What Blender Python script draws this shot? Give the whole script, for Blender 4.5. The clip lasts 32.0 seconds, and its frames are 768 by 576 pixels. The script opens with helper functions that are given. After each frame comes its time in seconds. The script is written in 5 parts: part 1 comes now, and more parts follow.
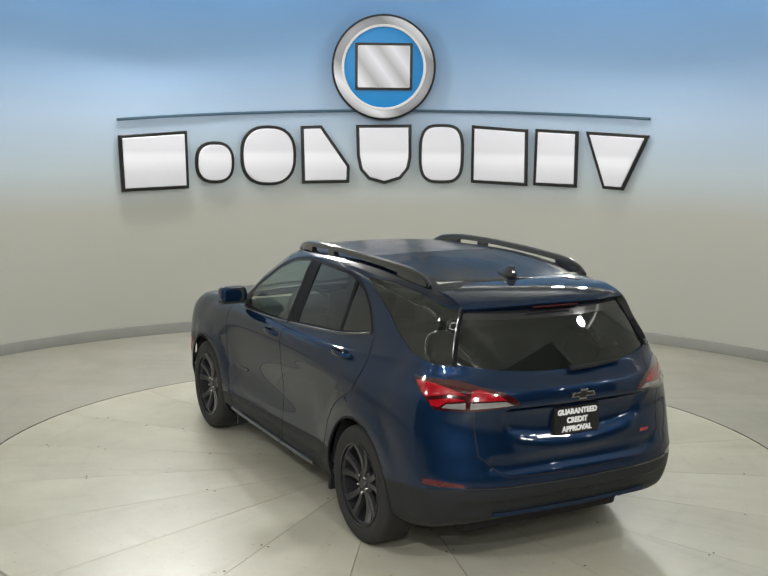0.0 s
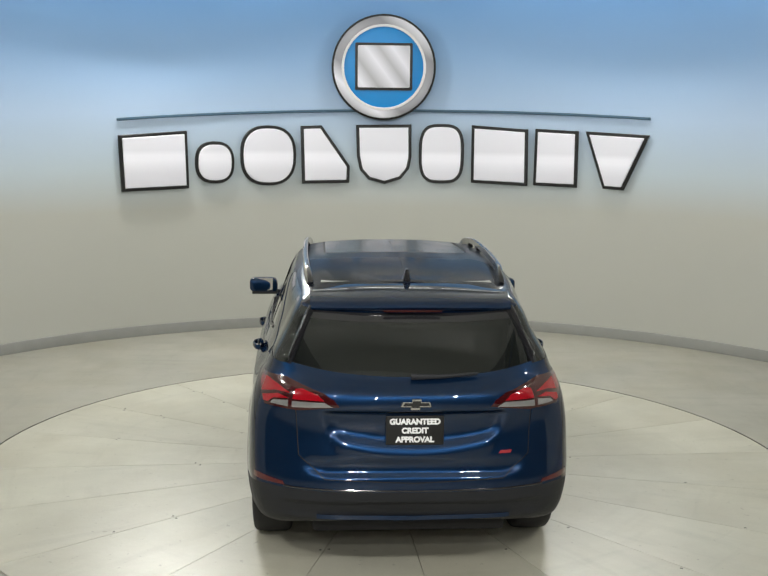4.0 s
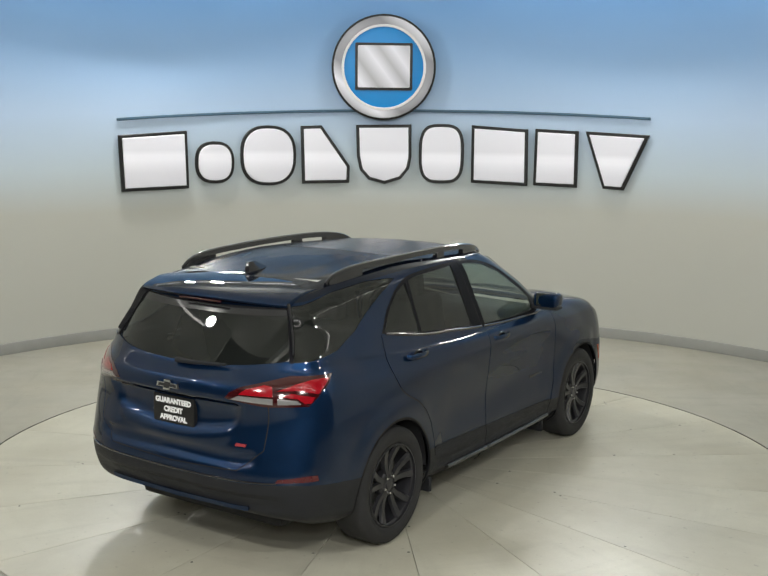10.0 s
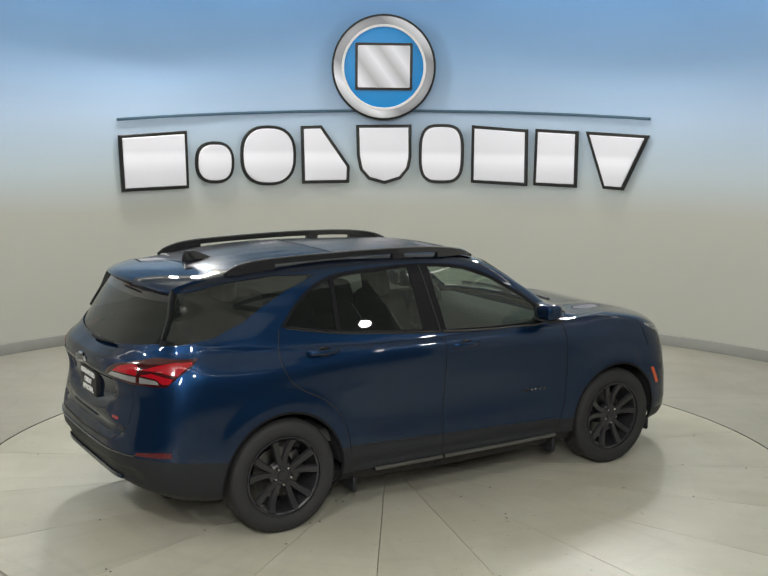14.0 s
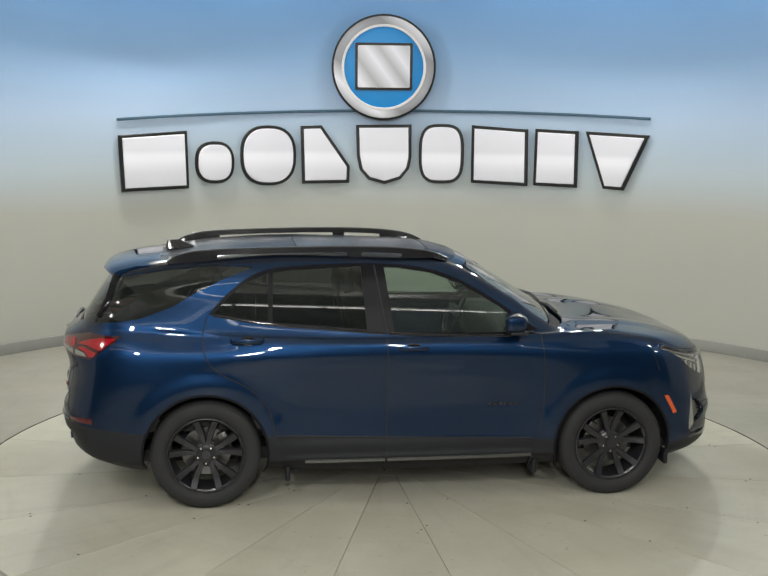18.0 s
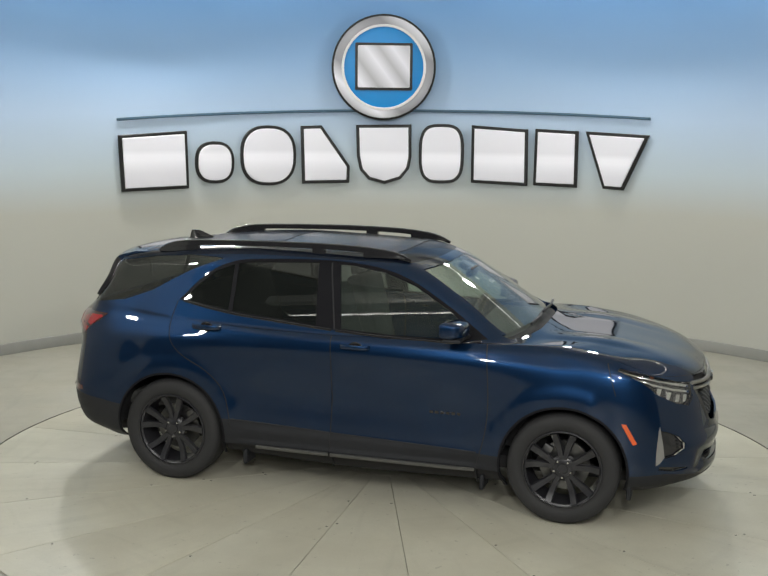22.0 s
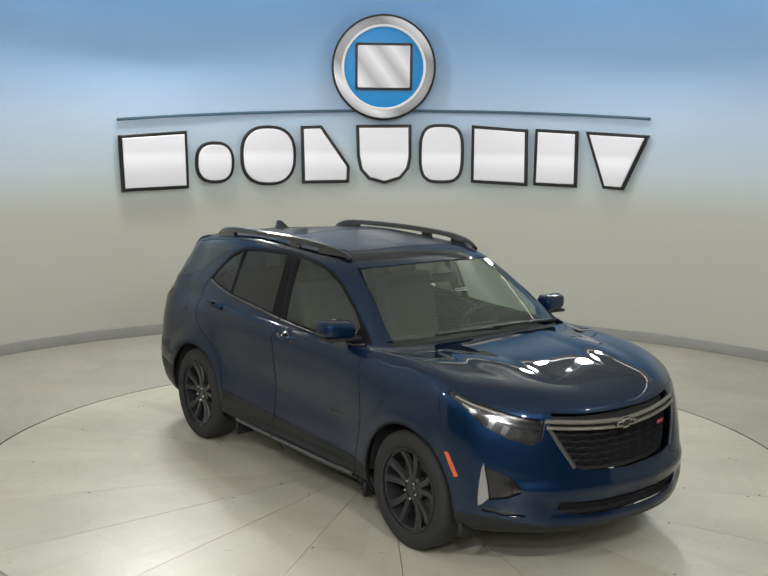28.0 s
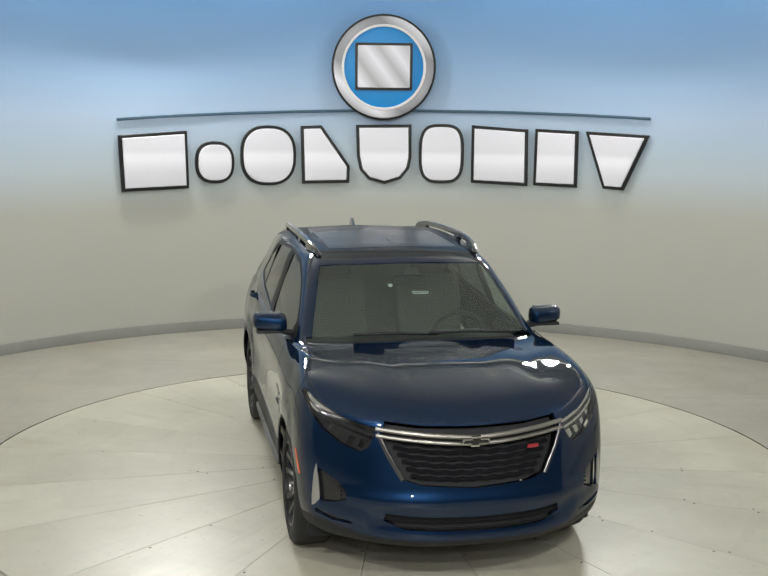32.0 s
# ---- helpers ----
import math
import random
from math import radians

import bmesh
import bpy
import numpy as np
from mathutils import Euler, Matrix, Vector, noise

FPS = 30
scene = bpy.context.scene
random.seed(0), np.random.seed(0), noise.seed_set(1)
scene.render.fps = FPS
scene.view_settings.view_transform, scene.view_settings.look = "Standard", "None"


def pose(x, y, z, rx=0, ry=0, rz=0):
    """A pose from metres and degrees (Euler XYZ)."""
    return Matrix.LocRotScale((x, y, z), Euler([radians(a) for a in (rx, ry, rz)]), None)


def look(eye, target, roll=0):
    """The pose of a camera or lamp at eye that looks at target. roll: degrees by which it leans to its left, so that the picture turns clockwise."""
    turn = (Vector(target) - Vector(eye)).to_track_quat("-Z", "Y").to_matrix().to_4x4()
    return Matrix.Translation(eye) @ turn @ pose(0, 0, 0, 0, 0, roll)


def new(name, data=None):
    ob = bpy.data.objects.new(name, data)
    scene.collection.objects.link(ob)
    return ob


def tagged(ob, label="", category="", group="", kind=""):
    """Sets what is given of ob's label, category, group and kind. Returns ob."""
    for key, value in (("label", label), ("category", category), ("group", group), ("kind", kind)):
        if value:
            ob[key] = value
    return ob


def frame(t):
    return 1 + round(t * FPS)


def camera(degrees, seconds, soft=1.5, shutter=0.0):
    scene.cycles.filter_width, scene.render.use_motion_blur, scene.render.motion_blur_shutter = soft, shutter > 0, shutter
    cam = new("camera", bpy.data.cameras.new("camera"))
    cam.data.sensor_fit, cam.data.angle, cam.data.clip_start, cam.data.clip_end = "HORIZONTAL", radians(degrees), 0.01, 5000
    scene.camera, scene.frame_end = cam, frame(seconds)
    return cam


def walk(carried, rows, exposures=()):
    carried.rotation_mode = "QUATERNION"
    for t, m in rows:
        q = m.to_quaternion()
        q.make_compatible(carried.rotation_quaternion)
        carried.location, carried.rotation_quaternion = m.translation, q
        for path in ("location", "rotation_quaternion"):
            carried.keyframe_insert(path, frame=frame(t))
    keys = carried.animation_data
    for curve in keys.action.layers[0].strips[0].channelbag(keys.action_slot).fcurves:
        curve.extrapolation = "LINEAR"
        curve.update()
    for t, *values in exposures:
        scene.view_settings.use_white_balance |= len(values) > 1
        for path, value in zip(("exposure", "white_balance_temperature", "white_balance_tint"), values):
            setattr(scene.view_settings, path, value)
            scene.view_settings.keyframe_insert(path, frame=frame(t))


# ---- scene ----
# ---- camera ----
cam = camera(38.48, 32.0)
EYE = Vector((0.0, -7.877, 2.563))
AIM = EYE + Vector((-0.00431, 0.98729, -0.15883)) * 8
walk(cam, [(0.0, look(EYE, AIM, 0.627)), (32.0, look(EYE, AIM, 0.627))], exposures=[(0.0, 0.0), (32.0, 0.0)])

# ---- plan ----
TABLE_R = 2.99                 # turntable
WALL_X, WALL_Y, WALL_R = 0.03, -0.03, 5.272   # curved booth wall
WALL_H = 4.6
HUB_F, HUB_R, HUB_Z = 1.35, -1.36, 0.357      # wheel centres
TYRE_R = 0.357

# ---- light ----
world = bpy.data.worlds.new("world")
scene.world = world
world.use_nodes = True
world.node_tree.nodes["Background"].inputs[0].default_value = (0.05, 0.05, 0.05, 1)
world.node_tree.nodes["Background"].inputs[1].default_value = 0.3

# spotlights: x, y, z, watts, lamp radius
LAMPS = [(-2.78, 3.9, 4.0, 84, 0.10), (-2.30, 4.2, 4.0, 80, 0.10), (2.78, 3.9, 4.0, 56, 0.10), (2.30, 4.2, 4.0, 53, 0.10),
         (-4.35, -1.9, 4.0, 22, 0.09), (4.35, -1.9, 4.0, 13, 0.09), (-5.38, -3.76, 3.86, 34, 0.10), (5.60, -3.60, 3.86, 16, 0.10),
         (-1.91, -6.10, 4.0, 98, 0.11), (1.72, -6.05, 3.93, 86, 0.11), (0.12, -8.2, 4.2, 84, 0.11), (0.12, -9.9, 4.2, 84, 0.11), (0.12, -11.6, 4.2, 84, 0.11)]
TUBE_Z, TUBE_R, TUBE_GLOW = 4.06, 5.02, 5.0     # ring of light tubes at the top of the wall


# ---- materials ----
def mat(name, color, rough=0.5, metal=0.0, coat=0.0, var=0.06, scale=8.0, bump=0.0, bump_scale=60.0, rvar=0.05,
        emit=0.0, trans=0.0, ior=1.45, alpha=1.0, spec=0.5):
    """A surface with variation of tone, gloss and fine relief at two scales."""
    m = bpy.data.materials.new(name)
    m.use_nodes = True
    nt = m.node_tree
    b = nt.nodes["Principled BSDF"]
    b.inputs["Metallic"].default_value = metal
    b.inputs["Coat Weight"].default_value = coat
    b.inputs["Coat Roughness"].default_value = 0.03
    b.inputs["Transmission Weight"].default_value = trans
    b.inputs["IOR"].default_value = ior
    b.inputs["Alpha"].default_value = alpha
    b.inputs["Specular IOR Level"].default_value = spec
    tc = nt.nodes.new("ShaderNodeTexCoord")
    n1 = nt.nodes.new("ShaderNodeTexNoise")
    n1.inputs["Scale"].default_value = scale
    n1.inputs["Detail"].default_value = 6
    n2 = nt.nodes.new("ShaderNodeTexNoise")
    n2.inputs["Scale"].default_value = scale * 0.13
    n2.inputs["Detail"].default_value = 3
    nt.links.new(tc.outputs["Object"], n1.inputs["Vector"])
    nt.links.new(tc.outputs["Object"], n2.inputs["Vector"])
    add = nt.nodes.new("ShaderNodeMath")
    add.operation = "ADD"
    nt.links.new(n1.outputs["Fac"], add.inputs[0])
    nt.links.new(n2.outputs["Fac"], add.inputs[1])
    rng = nt.nodes.new("ShaderNodeMapRange")
    rng.inputs["From Min"].default_value = 0.6
    rng.inputs["From Max"].default_value = 1.4
    rng.inputs["To Min"].default_value = 1 - var
    rng.inputs["To Max"].default_value = 1 + var
    nt.links.new(add.outputs[0], rng.inputs["Value"])
    mul = nt.nodes.new("ShaderNodeVectorMath")
    mul.operation = "SCALE"
    mul.inputs[0].default_value = color
    nt.links.new(rng.outputs[0], mul.inputs["Scale"])
    nt.links.new(mul.outputs[0], b.inputs["Base Color"])
    rr = nt.nodes.new("ShaderNodeMapRange")
    rr.inputs["From Min"].default_value = 0.3
    rr.inputs["From Max"].default_value = 0.7
    rr.inputs["To Min"].default_value = max(0.0, rough - rvar)
    rr.inputs["To Max"].default_value = min(1.0, rough + rvar)
    nt.links.new(n1.outputs["Fac"], rr.inputs["Value"])
    nt.links.new(rr.outputs[0], b.inputs["Roughness"])
    if bump:
        n3 = nt.nodes.new("ShaderNodeTexNoise")
        n3.inputs["Scale"].default_value = bump_scale
        n3.inputs["Detail"].default_value = 4
        nt.links.new(tc.outputs["Object"], n3.inputs["Vector"])
        bp = nt.nodes.new("ShaderNodeBump")
        bp.inputs["Strength"].default_value = bump
        bp.inputs["Distance"].default_value = 0.004
        nt.links.new(n3.outputs["Fac"], bp.inputs["Height"])
        nt.links.new(bp.outputs["Normal"], b.inputs["Normal"])
    if emit:
        b.inputs["Emission Color"].default_value = (*color, 1)
        b.inputs["Emission Strength"].default_value = emit
    return m


def wall_material():
    """Matt white booth paint; an overlaid sky-blue fade is put into the colour of its upper part."""
    m = mat("booth_paint", (0.6, 0.6, 0.56), 0.55, var=0.02, scale=3.0, bump=0.05, bump_scale=180)
    nt = m.node_tree
    b = nt.nodes["Principled BSDF"]
    tc = nt.nodes.new("ShaderNodeTexCoord")
    sep = nt.nodes.new("ShaderNodeSeparateXYZ")
    nt.links.new(tc.outputs["Object"], sep.inputs[0])
    mp = nt.nodes.new("ShaderNodeMapping")
    mp.inputs["Scale"].default_value = (0.5, 0.5, 1.6)
    nz = nt.nodes.new("ShaderNodeTexNoise")
    nz.inputs["Scale"].default_value = 0.9
    nz.inputs["Detail"].default_value = 2
    nt.links.new(tc.outputs["Object"], mp.inputs[0])
    nt.links.new(mp.outputs[0], nz.inputs["Vector"])
    ma = nt.nodes.new("ShaderNodeMath")
    ma.operation = "MULTIPLY_ADD"
    ma.inputs[1].default_value = 0.14
    ma.inputs[2].default_value = -0.07
    nt.links.new(nz.outputs["Fac"], ma.inputs[0])
    ad = nt.nodes.new("ShaderNodeMath")
    ad.operation = "ADD"
    nt.links.new(sep.outputs["Z"], ad.inputs[0])
    nt.links.new(ma.outputs[0], ad.inputs[1])
    dv = nt.nodes.new("ShaderNodeMath")
    dv.operation = "DIVIDE"
    dv.inputs[1].default_value = 4.0
    nt.links.new(ad.outputs[0], dv.inputs[0])
    cr = nt.nodes.new("ShaderNodeValToRGB")
    e = cr.color_ramp.elements
    e[0].position, e[0].color = 0.0, (0.450, 0.450, 0.408, 1)
    e[1].position, e[1].color = 0.955, (0.165, 0.36, 0.68, 1)
    for p, c in ((0.36, (0.450, 0.450, 0.408, 1)), (0.48, (0.47, 0.545, 0.60, 1)), (0.62, (0.435, 0.56, 0.74, 1)), (0.80, (0.275, 0.455, 0.735, 1)), (0.985, (0.450, 0.450, 0.408, 1))):
        k = e.new(p)
        k.color = c
    nt.links.new(dv.outputs[0], cr.inputs[0])
    # the fade covers the back of the booth and dies out along its sides
    side = nt.nodes.new("ShaderNodeMapRange")
    side.interpolation_type = "SMOOTHSTEP"
    side.inputs["From Min"].default_value = 1.5
    side.inputs["From Max"].default_value = 2.9
    nt.links.new(sep.outputs["Y"], side.inputs["Value"])
    mx = nt.nodes.new("ShaderNodeMix")
    mx.data_type = "RGBA"
    nt.links.new(side.outputs[0], mx.inputs["Factor"])
    mx.inputs["A"].default_value = (0.450, 0.450, 0.408, 1)
    nt.links.new(cr.outputs[0], mx.inputs["B"])
    nt.links.new(mx.outputs["Result"], b.inputs["Base Color"])
    return m


def floor_material(name, tone):
    """Worn pale sealed concrete: soft stains, drawn-out scuffs and fine grit."""
    m = bpy.data.materials.new(name)
    m.use_nodes = True
    nt = m.node_tree
    b = nt.nodes["Principled BSDF"]
    tc = nt.nodes.new("ShaderNodeTexCoord")
    oi = nt.nodes.new("ShaderNodeObjectInfo")
    far = nt.nodes.new("ShaderNodeVectorMath")
    far.operation = "MULTIPLY_ADD"
    far.inputs[1].default_value = (37.0, 53.0, 29.0)
    nt.links.new(oi.outputs["Random"], far.inputs[0])
    nt.links.new(tc.outputs["Object"], far.inputs[2])

    def noise(scale, detail, stretch=(1, 1, 1), turn=0.0):
        mp = nt.nodes.new("ShaderNodeMapping")
        mp.inputs["Scale"].default_value = stretch
        mp.inputs["Rotation"].default_value = (0, 0, turn)
        nt.links.new(far.outputs[0], mp.inputs[0])
        nz = nt.nodes.new("ShaderNodeTexNoise")
        nz.inputs["Scale"].default_value = scale
        nz.inputs["Detail"].default_value = detail
        nt.links.new(mp.outputs[0], nz.inputs["Vector"])
        return nz.outputs["Fac"]

    def spread(fac, a, c, lo, hi):
        rg = nt.nodes.new("ShaderNodeMapRange")
        rg.inputs["From Min"].default_value = a
        rg.inputs["From Max"].default_value = c
        rg.inputs["To Min"].default_value = lo
        rg.inputs["To Max"].default_value = hi
        nt.links.new(fac, rg.inputs["Value"])
        return rg.outputs[0]

    def times(p, q):
        ma = nt.nodes.new("ShaderNodeMath")
        ma.operation = "MULTIPLY"
        nt.links.new(p, ma.inputs[0])
        nt.links.new(q, ma.inputs[1])
        return ma.outputs[0]
    # clouded tone, fine grit, long faint wheel marks, brown traffic film, small dark specks
    level = times(spread(noise(0.8, 3), 0.3, 0.7, 0.90, 1.10), spread(noise(140, 2), 0.3, 0.7, 0.965, 1.035))
    level = times(level, spread(noise(7.0, 5), 0.3, 0.7, 0.965, 1.03))
    level = times(level, spread(noise(9.0, 3, (0.10, 1.0, 1.0), 0.5), 0.56, 0.74, 1.0, 0.91))
    level = times(level, spread(noise(9.0, 3, (1.0, 0.10, 1.0), 0.2), 0.58, 0.76, 1.0, 0.92))
    level = times(level, spread(noise(26, 2), 0.69, 0.75, 1.0, 0.72))
    sc = nt.nodes.new("ShaderNodeVectorMath")
    sc.operation = "SCALE"
    sc.inputs[0].default_value = tone
    nt.links.new(level, sc.inputs["Scale"])
    mx = nt.nodes.new("ShaderNodeMix")
    mx.data_type = "RGBA"
    nt.links.new(spread(noise(1.3, 5), 0.42, 0.78, 0.0, 0.50), mx.inputs["Factor"])
    nt.links.new(sc.outputs[0], mx.inputs["A"])
    mx.inputs["B"].default_value = (0.33, 0.30, 0.22, 1)
    nt.links.new(mx.outputs["Result"], b.inputs["Base Color"])
    nt.links.new(spread(noise(2.2, 4), 0.3, 0.7, 0.29, 0.43), b.inputs["Roughness"])
    bp = nt.nodes.new("ShaderNodeBump")
    bp.inputs["Strength"].default_value = 0.22
    bp.inputs["Distance"].default_value = 0.004
    nt.links.new(noise(30, 5), bp.inputs["Height"])
    nt.links.new(bp.outputs["Normal"], b.inputs["Normal"])
    return m


def paint_material(name, color, haze, coat):
    """Deep blue metallic paint under a clear coat; haze: how rough the coat is."""
    m = mat(name, color, 0.36, metal=0.72, coat=coat, var=0.05, scale=5.0, rvar=0.03, spec=0.0)
    b = m.node_tree.nodes["Principled BSDF"]
    b.inputs["Specular Tint"].default_value = (0.05, 0.08, 0.12, 1)
    b.inputs["Coat Roughness"].default_value = haze
    return m


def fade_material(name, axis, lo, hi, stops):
    """Enamel whose grey runs through printed fades along one direction, a sheen put into the colour."""
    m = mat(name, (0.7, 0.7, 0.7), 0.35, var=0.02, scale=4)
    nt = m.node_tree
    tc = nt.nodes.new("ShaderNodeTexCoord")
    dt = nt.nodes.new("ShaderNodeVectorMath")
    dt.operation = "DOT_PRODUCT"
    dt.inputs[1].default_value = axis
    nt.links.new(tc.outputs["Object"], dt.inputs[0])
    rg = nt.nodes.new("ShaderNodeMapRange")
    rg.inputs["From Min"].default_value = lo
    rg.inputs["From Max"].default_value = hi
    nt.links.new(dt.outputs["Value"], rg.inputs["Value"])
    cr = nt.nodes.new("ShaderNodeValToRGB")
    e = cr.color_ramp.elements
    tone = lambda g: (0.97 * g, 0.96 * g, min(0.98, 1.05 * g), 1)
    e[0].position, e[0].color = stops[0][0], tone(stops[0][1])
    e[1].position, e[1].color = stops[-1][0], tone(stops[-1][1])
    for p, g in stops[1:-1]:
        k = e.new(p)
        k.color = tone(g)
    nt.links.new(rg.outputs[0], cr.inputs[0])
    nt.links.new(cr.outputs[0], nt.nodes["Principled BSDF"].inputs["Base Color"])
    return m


def glass_material(name, tint, see, veil=0.0):
    """A thin pane: a tinted see-through layer under a clear mirror gloss."""
    m = bpy.data.materials.new(name)
    m.use_nodes = True
    nt = m.node_tree
    nt.nodes.remove(nt.nodes["Principled BSDF"])
    out = nt.nodes["Material Output"]
    tr = nt.nodes.new("ShaderNodeBsdfTransparent")
    tr.inputs[0].default_value = (*[see * c for c in tint], 1)
    gl = nt.nodes.new("ShaderNodeBsdfGlossy")
    gl.inputs["Roughness"].default_value = 0.01
    gl.inputs[0].default_value = (1, 1, 1, 1)
    # gloss that grows towards grazing view, the same from both sides of the pane
    lw = nt.nodes.new("ShaderNodeLayerWeight")
    lw.inputs["Blend"].default_value = 0.5
    pw = nt.nodes.new("ShaderNodeMath")
    pw.operation = "POWER"
    pw.inputs[1].default_value = 5.0
    nt.links.new(lw.outputs["Facing"], pw.inputs[0])
    fr = nt.nodes.new("ShaderNodeMath")
    fr.operation = "MULTIPLY_ADD"
    fr.inputs[1].default_value = 0.945
    fr.inputs[2].default_value = 0.055
    nt.links.new(pw.outputs[0], fr.inputs[0])
    mx = nt.nodes.new("ShaderNodeMixShader")
    nt.links.new(fr.outputs[0], mx.inputs[0])
    body = tr.outputs[0]
    if veil:                       # grey veil mixed into the pane in place of glare and reflected ceiling
        df = nt.nodes.new("ShaderNodeBsdfDiffuse")
        df.inputs[0].default_value = (0.098, 0.114, 0.106, 1)
        film = nt.nodes.new("ShaderNodeMixShader")
        film.inputs[0].default_value = veil
        nt.links.new(body, film.inputs[1])
        nt.links.new(df.outputs[0], film.inputs[2])
        body = film.outputs[0]
    nt.links.new(body, mx.inputs[1])
    nt.links.new(gl.outputs[0], mx.inputs[2])
    nt.links.new(mx.outputs[0], out.inputs["Surface"])
    return m


TUBE = mat("tube_glow", (1.0, 0.98, 0.93), 0.4, emit=TUBE_GLOW, var=0.0)
BEAM_TUBE = mat("bright_tube_glow", (1.0, 0.98, 0.93), 0.4, emit=TUBE_GLOW * 1.2, var=0.0)
PAINT = paint_material("blue_paint", (0.0062, 0.0235, 0.066), 0.02, 1.0)
# roof copy of the paint: grey put into its colour for a neutral reflection
ROOF_PAINT = paint_material("greyed_roof_paint", (0.012, 0.018, 0.036), 0.16, 0.6)
WALL = wall_material()
FLOOR = floor_material("floor_concrete", (0.335, 0.325, 0.278))
TABLE = floor_material("table_concrete", (0.47, 0.455, 0.375))
CEIL = mat("ceiling_paint", (0.72, 0.72, 0.68), 0.8)
BASEB = mat("baseboard_grey", (0.24, 0.24, 0.225), 0.5, var=0.08)
GAP = mat("dark_gap", (0.03, 0.03, 0.03), 0.8)
CLAD = mat("black_plastic", (0.019, 0.020, 0.023), 0.50, var=0.1, scale=20, bump=0.25, bump_scale=500, spec=0.25)
GLOSSB = mat("gloss_black", (0.016, 0.016, 0.018), 0.12, coat=0.6, var=0.05, rvar=0.02)
# rough enough to blur the sign's reflection in the sunroof
DULLGLASS = mat("dull_black_glass", (0.018, 0.018, 0.018), 0.22, var=0.1, scale=6, rvar=0.03)
SATINB = mat("satin_black", (0.010, 0.010, 0.012), 0.32, var=0.05, spec=0.06, rvar=0.02)
RUBBER = mat("tyre_rubber", (0.019, 0.019, 0.020), 0.75, var=0.12, scale=14, bump=0.2, bump_scale=300)
SEAM = mat("panel_gap", (0.018, 0.018, 0.020), 0.8)
STEEL = mat("brushed_steel", (0.17, 0.17, 0.17), 0.35, metal=1.0, var=0.08, scale=30)
RIMB = mat("black_rim", (0.020, 0.020, 0.023), 0.31, coat=0.15, var=0.05, rvar=0.02)
REDL = mat("red_lens", (0.27, 0.004, 0.010), 0.12, coat=1.0, var=0.06, scale=40)
LAMPBLK = mat("smoked_red_lens", (0.035, 0.003, 0.004), 0.1, coat=1.0, var=0.1, scale=40)
REDD = mat("dark_red_lens", (0.07, 0.003, 0.006), 0.15, coat=1.0, var=0.06, scale=40)
BRIGHT = mat("bright_chrome", (0.75, 0.75, 0.75), 0.12, metal=1.0, var=0.03, rvar=0.03)
SATINM = mat("satin_metal", (0.26, 0.25, 0.23), 0.38, metal=0.7, var=0.05, scale=30)
CLEARL = mat("clear_lens", (0.38, 0.38, 0.38), 0.2, metal=0.6, coat=1.0, var=0.08, scale=25)
ORANGE = mat("amber_lens", (0.60, 0.10, 0.025), 0.2, coat=0.6, var=0.05, scale=40)
LAMPIN = mat("lamp_inside", (0.075, 0.075, 0.08), 0.20, metal=0.6, coat=0.5, var=0.2, scale=40)
FABRIC = mat("dark_fabric", (0.07, 0.07, 0.068), 0.85, var=0.06, scale=12)
LINER = mat("headliner", (0.36, 0.36, 0.34), 0.9, var=0.04, scale=10)
WHITE = mat("white_enamel", (0.78, 0.78, 0.78), 0.35, var=0.04, scale=4)
# the sign's bands of shine are greys in the enamel, not reflections
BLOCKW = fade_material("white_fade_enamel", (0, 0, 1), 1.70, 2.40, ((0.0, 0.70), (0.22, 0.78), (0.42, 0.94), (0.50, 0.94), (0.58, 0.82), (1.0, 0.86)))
RING_SHEEN = fade_material("painted_ring_sheen", (0.62, 0, 0.78), 1.7, 3.1, ((0.0, 0.30), (0.14, 0.85), (0.26, 0.32), (0.5, 0.42), (0.74, 0.30), (0.86, 0.85), (1.0, 0.40)))
EMBLEM_SHEEN = fade_material("painted_emblem_sheen", (0.8, 0, 0.6), 1.3, 2.1, ((0.0, 0.60), (0.2, 0.85), (0.36, 0.45), (0.55, 0.85), (0.7, 0.48), (0.85, 0.85), (1.0, 0.6)))
SIGNB = mat("black_enamel", (0.012, 0.012, 0.012), 0.4)
SIGNBLUE = mat("blue_enamel", (0.0, 0.25, 0.66), 0.36, var=0.05, scale=3)
SIGNLINE = mat("slate_enamel", (0.06, 0.12, 0.18), 0.5)
SCREW = mat("screw_steel", (0.10, 0.10, 0.09), 0.5, metal=0.5)
PRINT = mat("white_print", (0.8, 0.8, 0.8), 0.5)
REDB = mat("red_badge", (0.32, 0.03, 0.04), 0.36, coat=0.5)
PAPER = mat("sticker_paper", (0.82, 0.84, 0.82), 0.6)
DARKWALL = mat("dark_hall_paint", (0.20, 0.20, 0.195), 0.8, var=0.15, scale=2)
WINDSH = glass_material("windscreen_glass", (0.86, 0.98, 0.91), 0.97, 0.33)
FRONTG = glass_material("front_door_glass", (0.82, 0.95, 0.87), 0.80, 0.18)
PRIV = glass_material("privacy_glass", (0.9, 0.95, 0.95), 0.26, 0.08)
LENS = glass_material("lamp_cover", (1, 1, 1), 0.9)
MIRROR = mat("mirror_glass", (0.8, 0.8, 0.8), 0.02, metal=1.0, var=0.0, rvar=0.0)


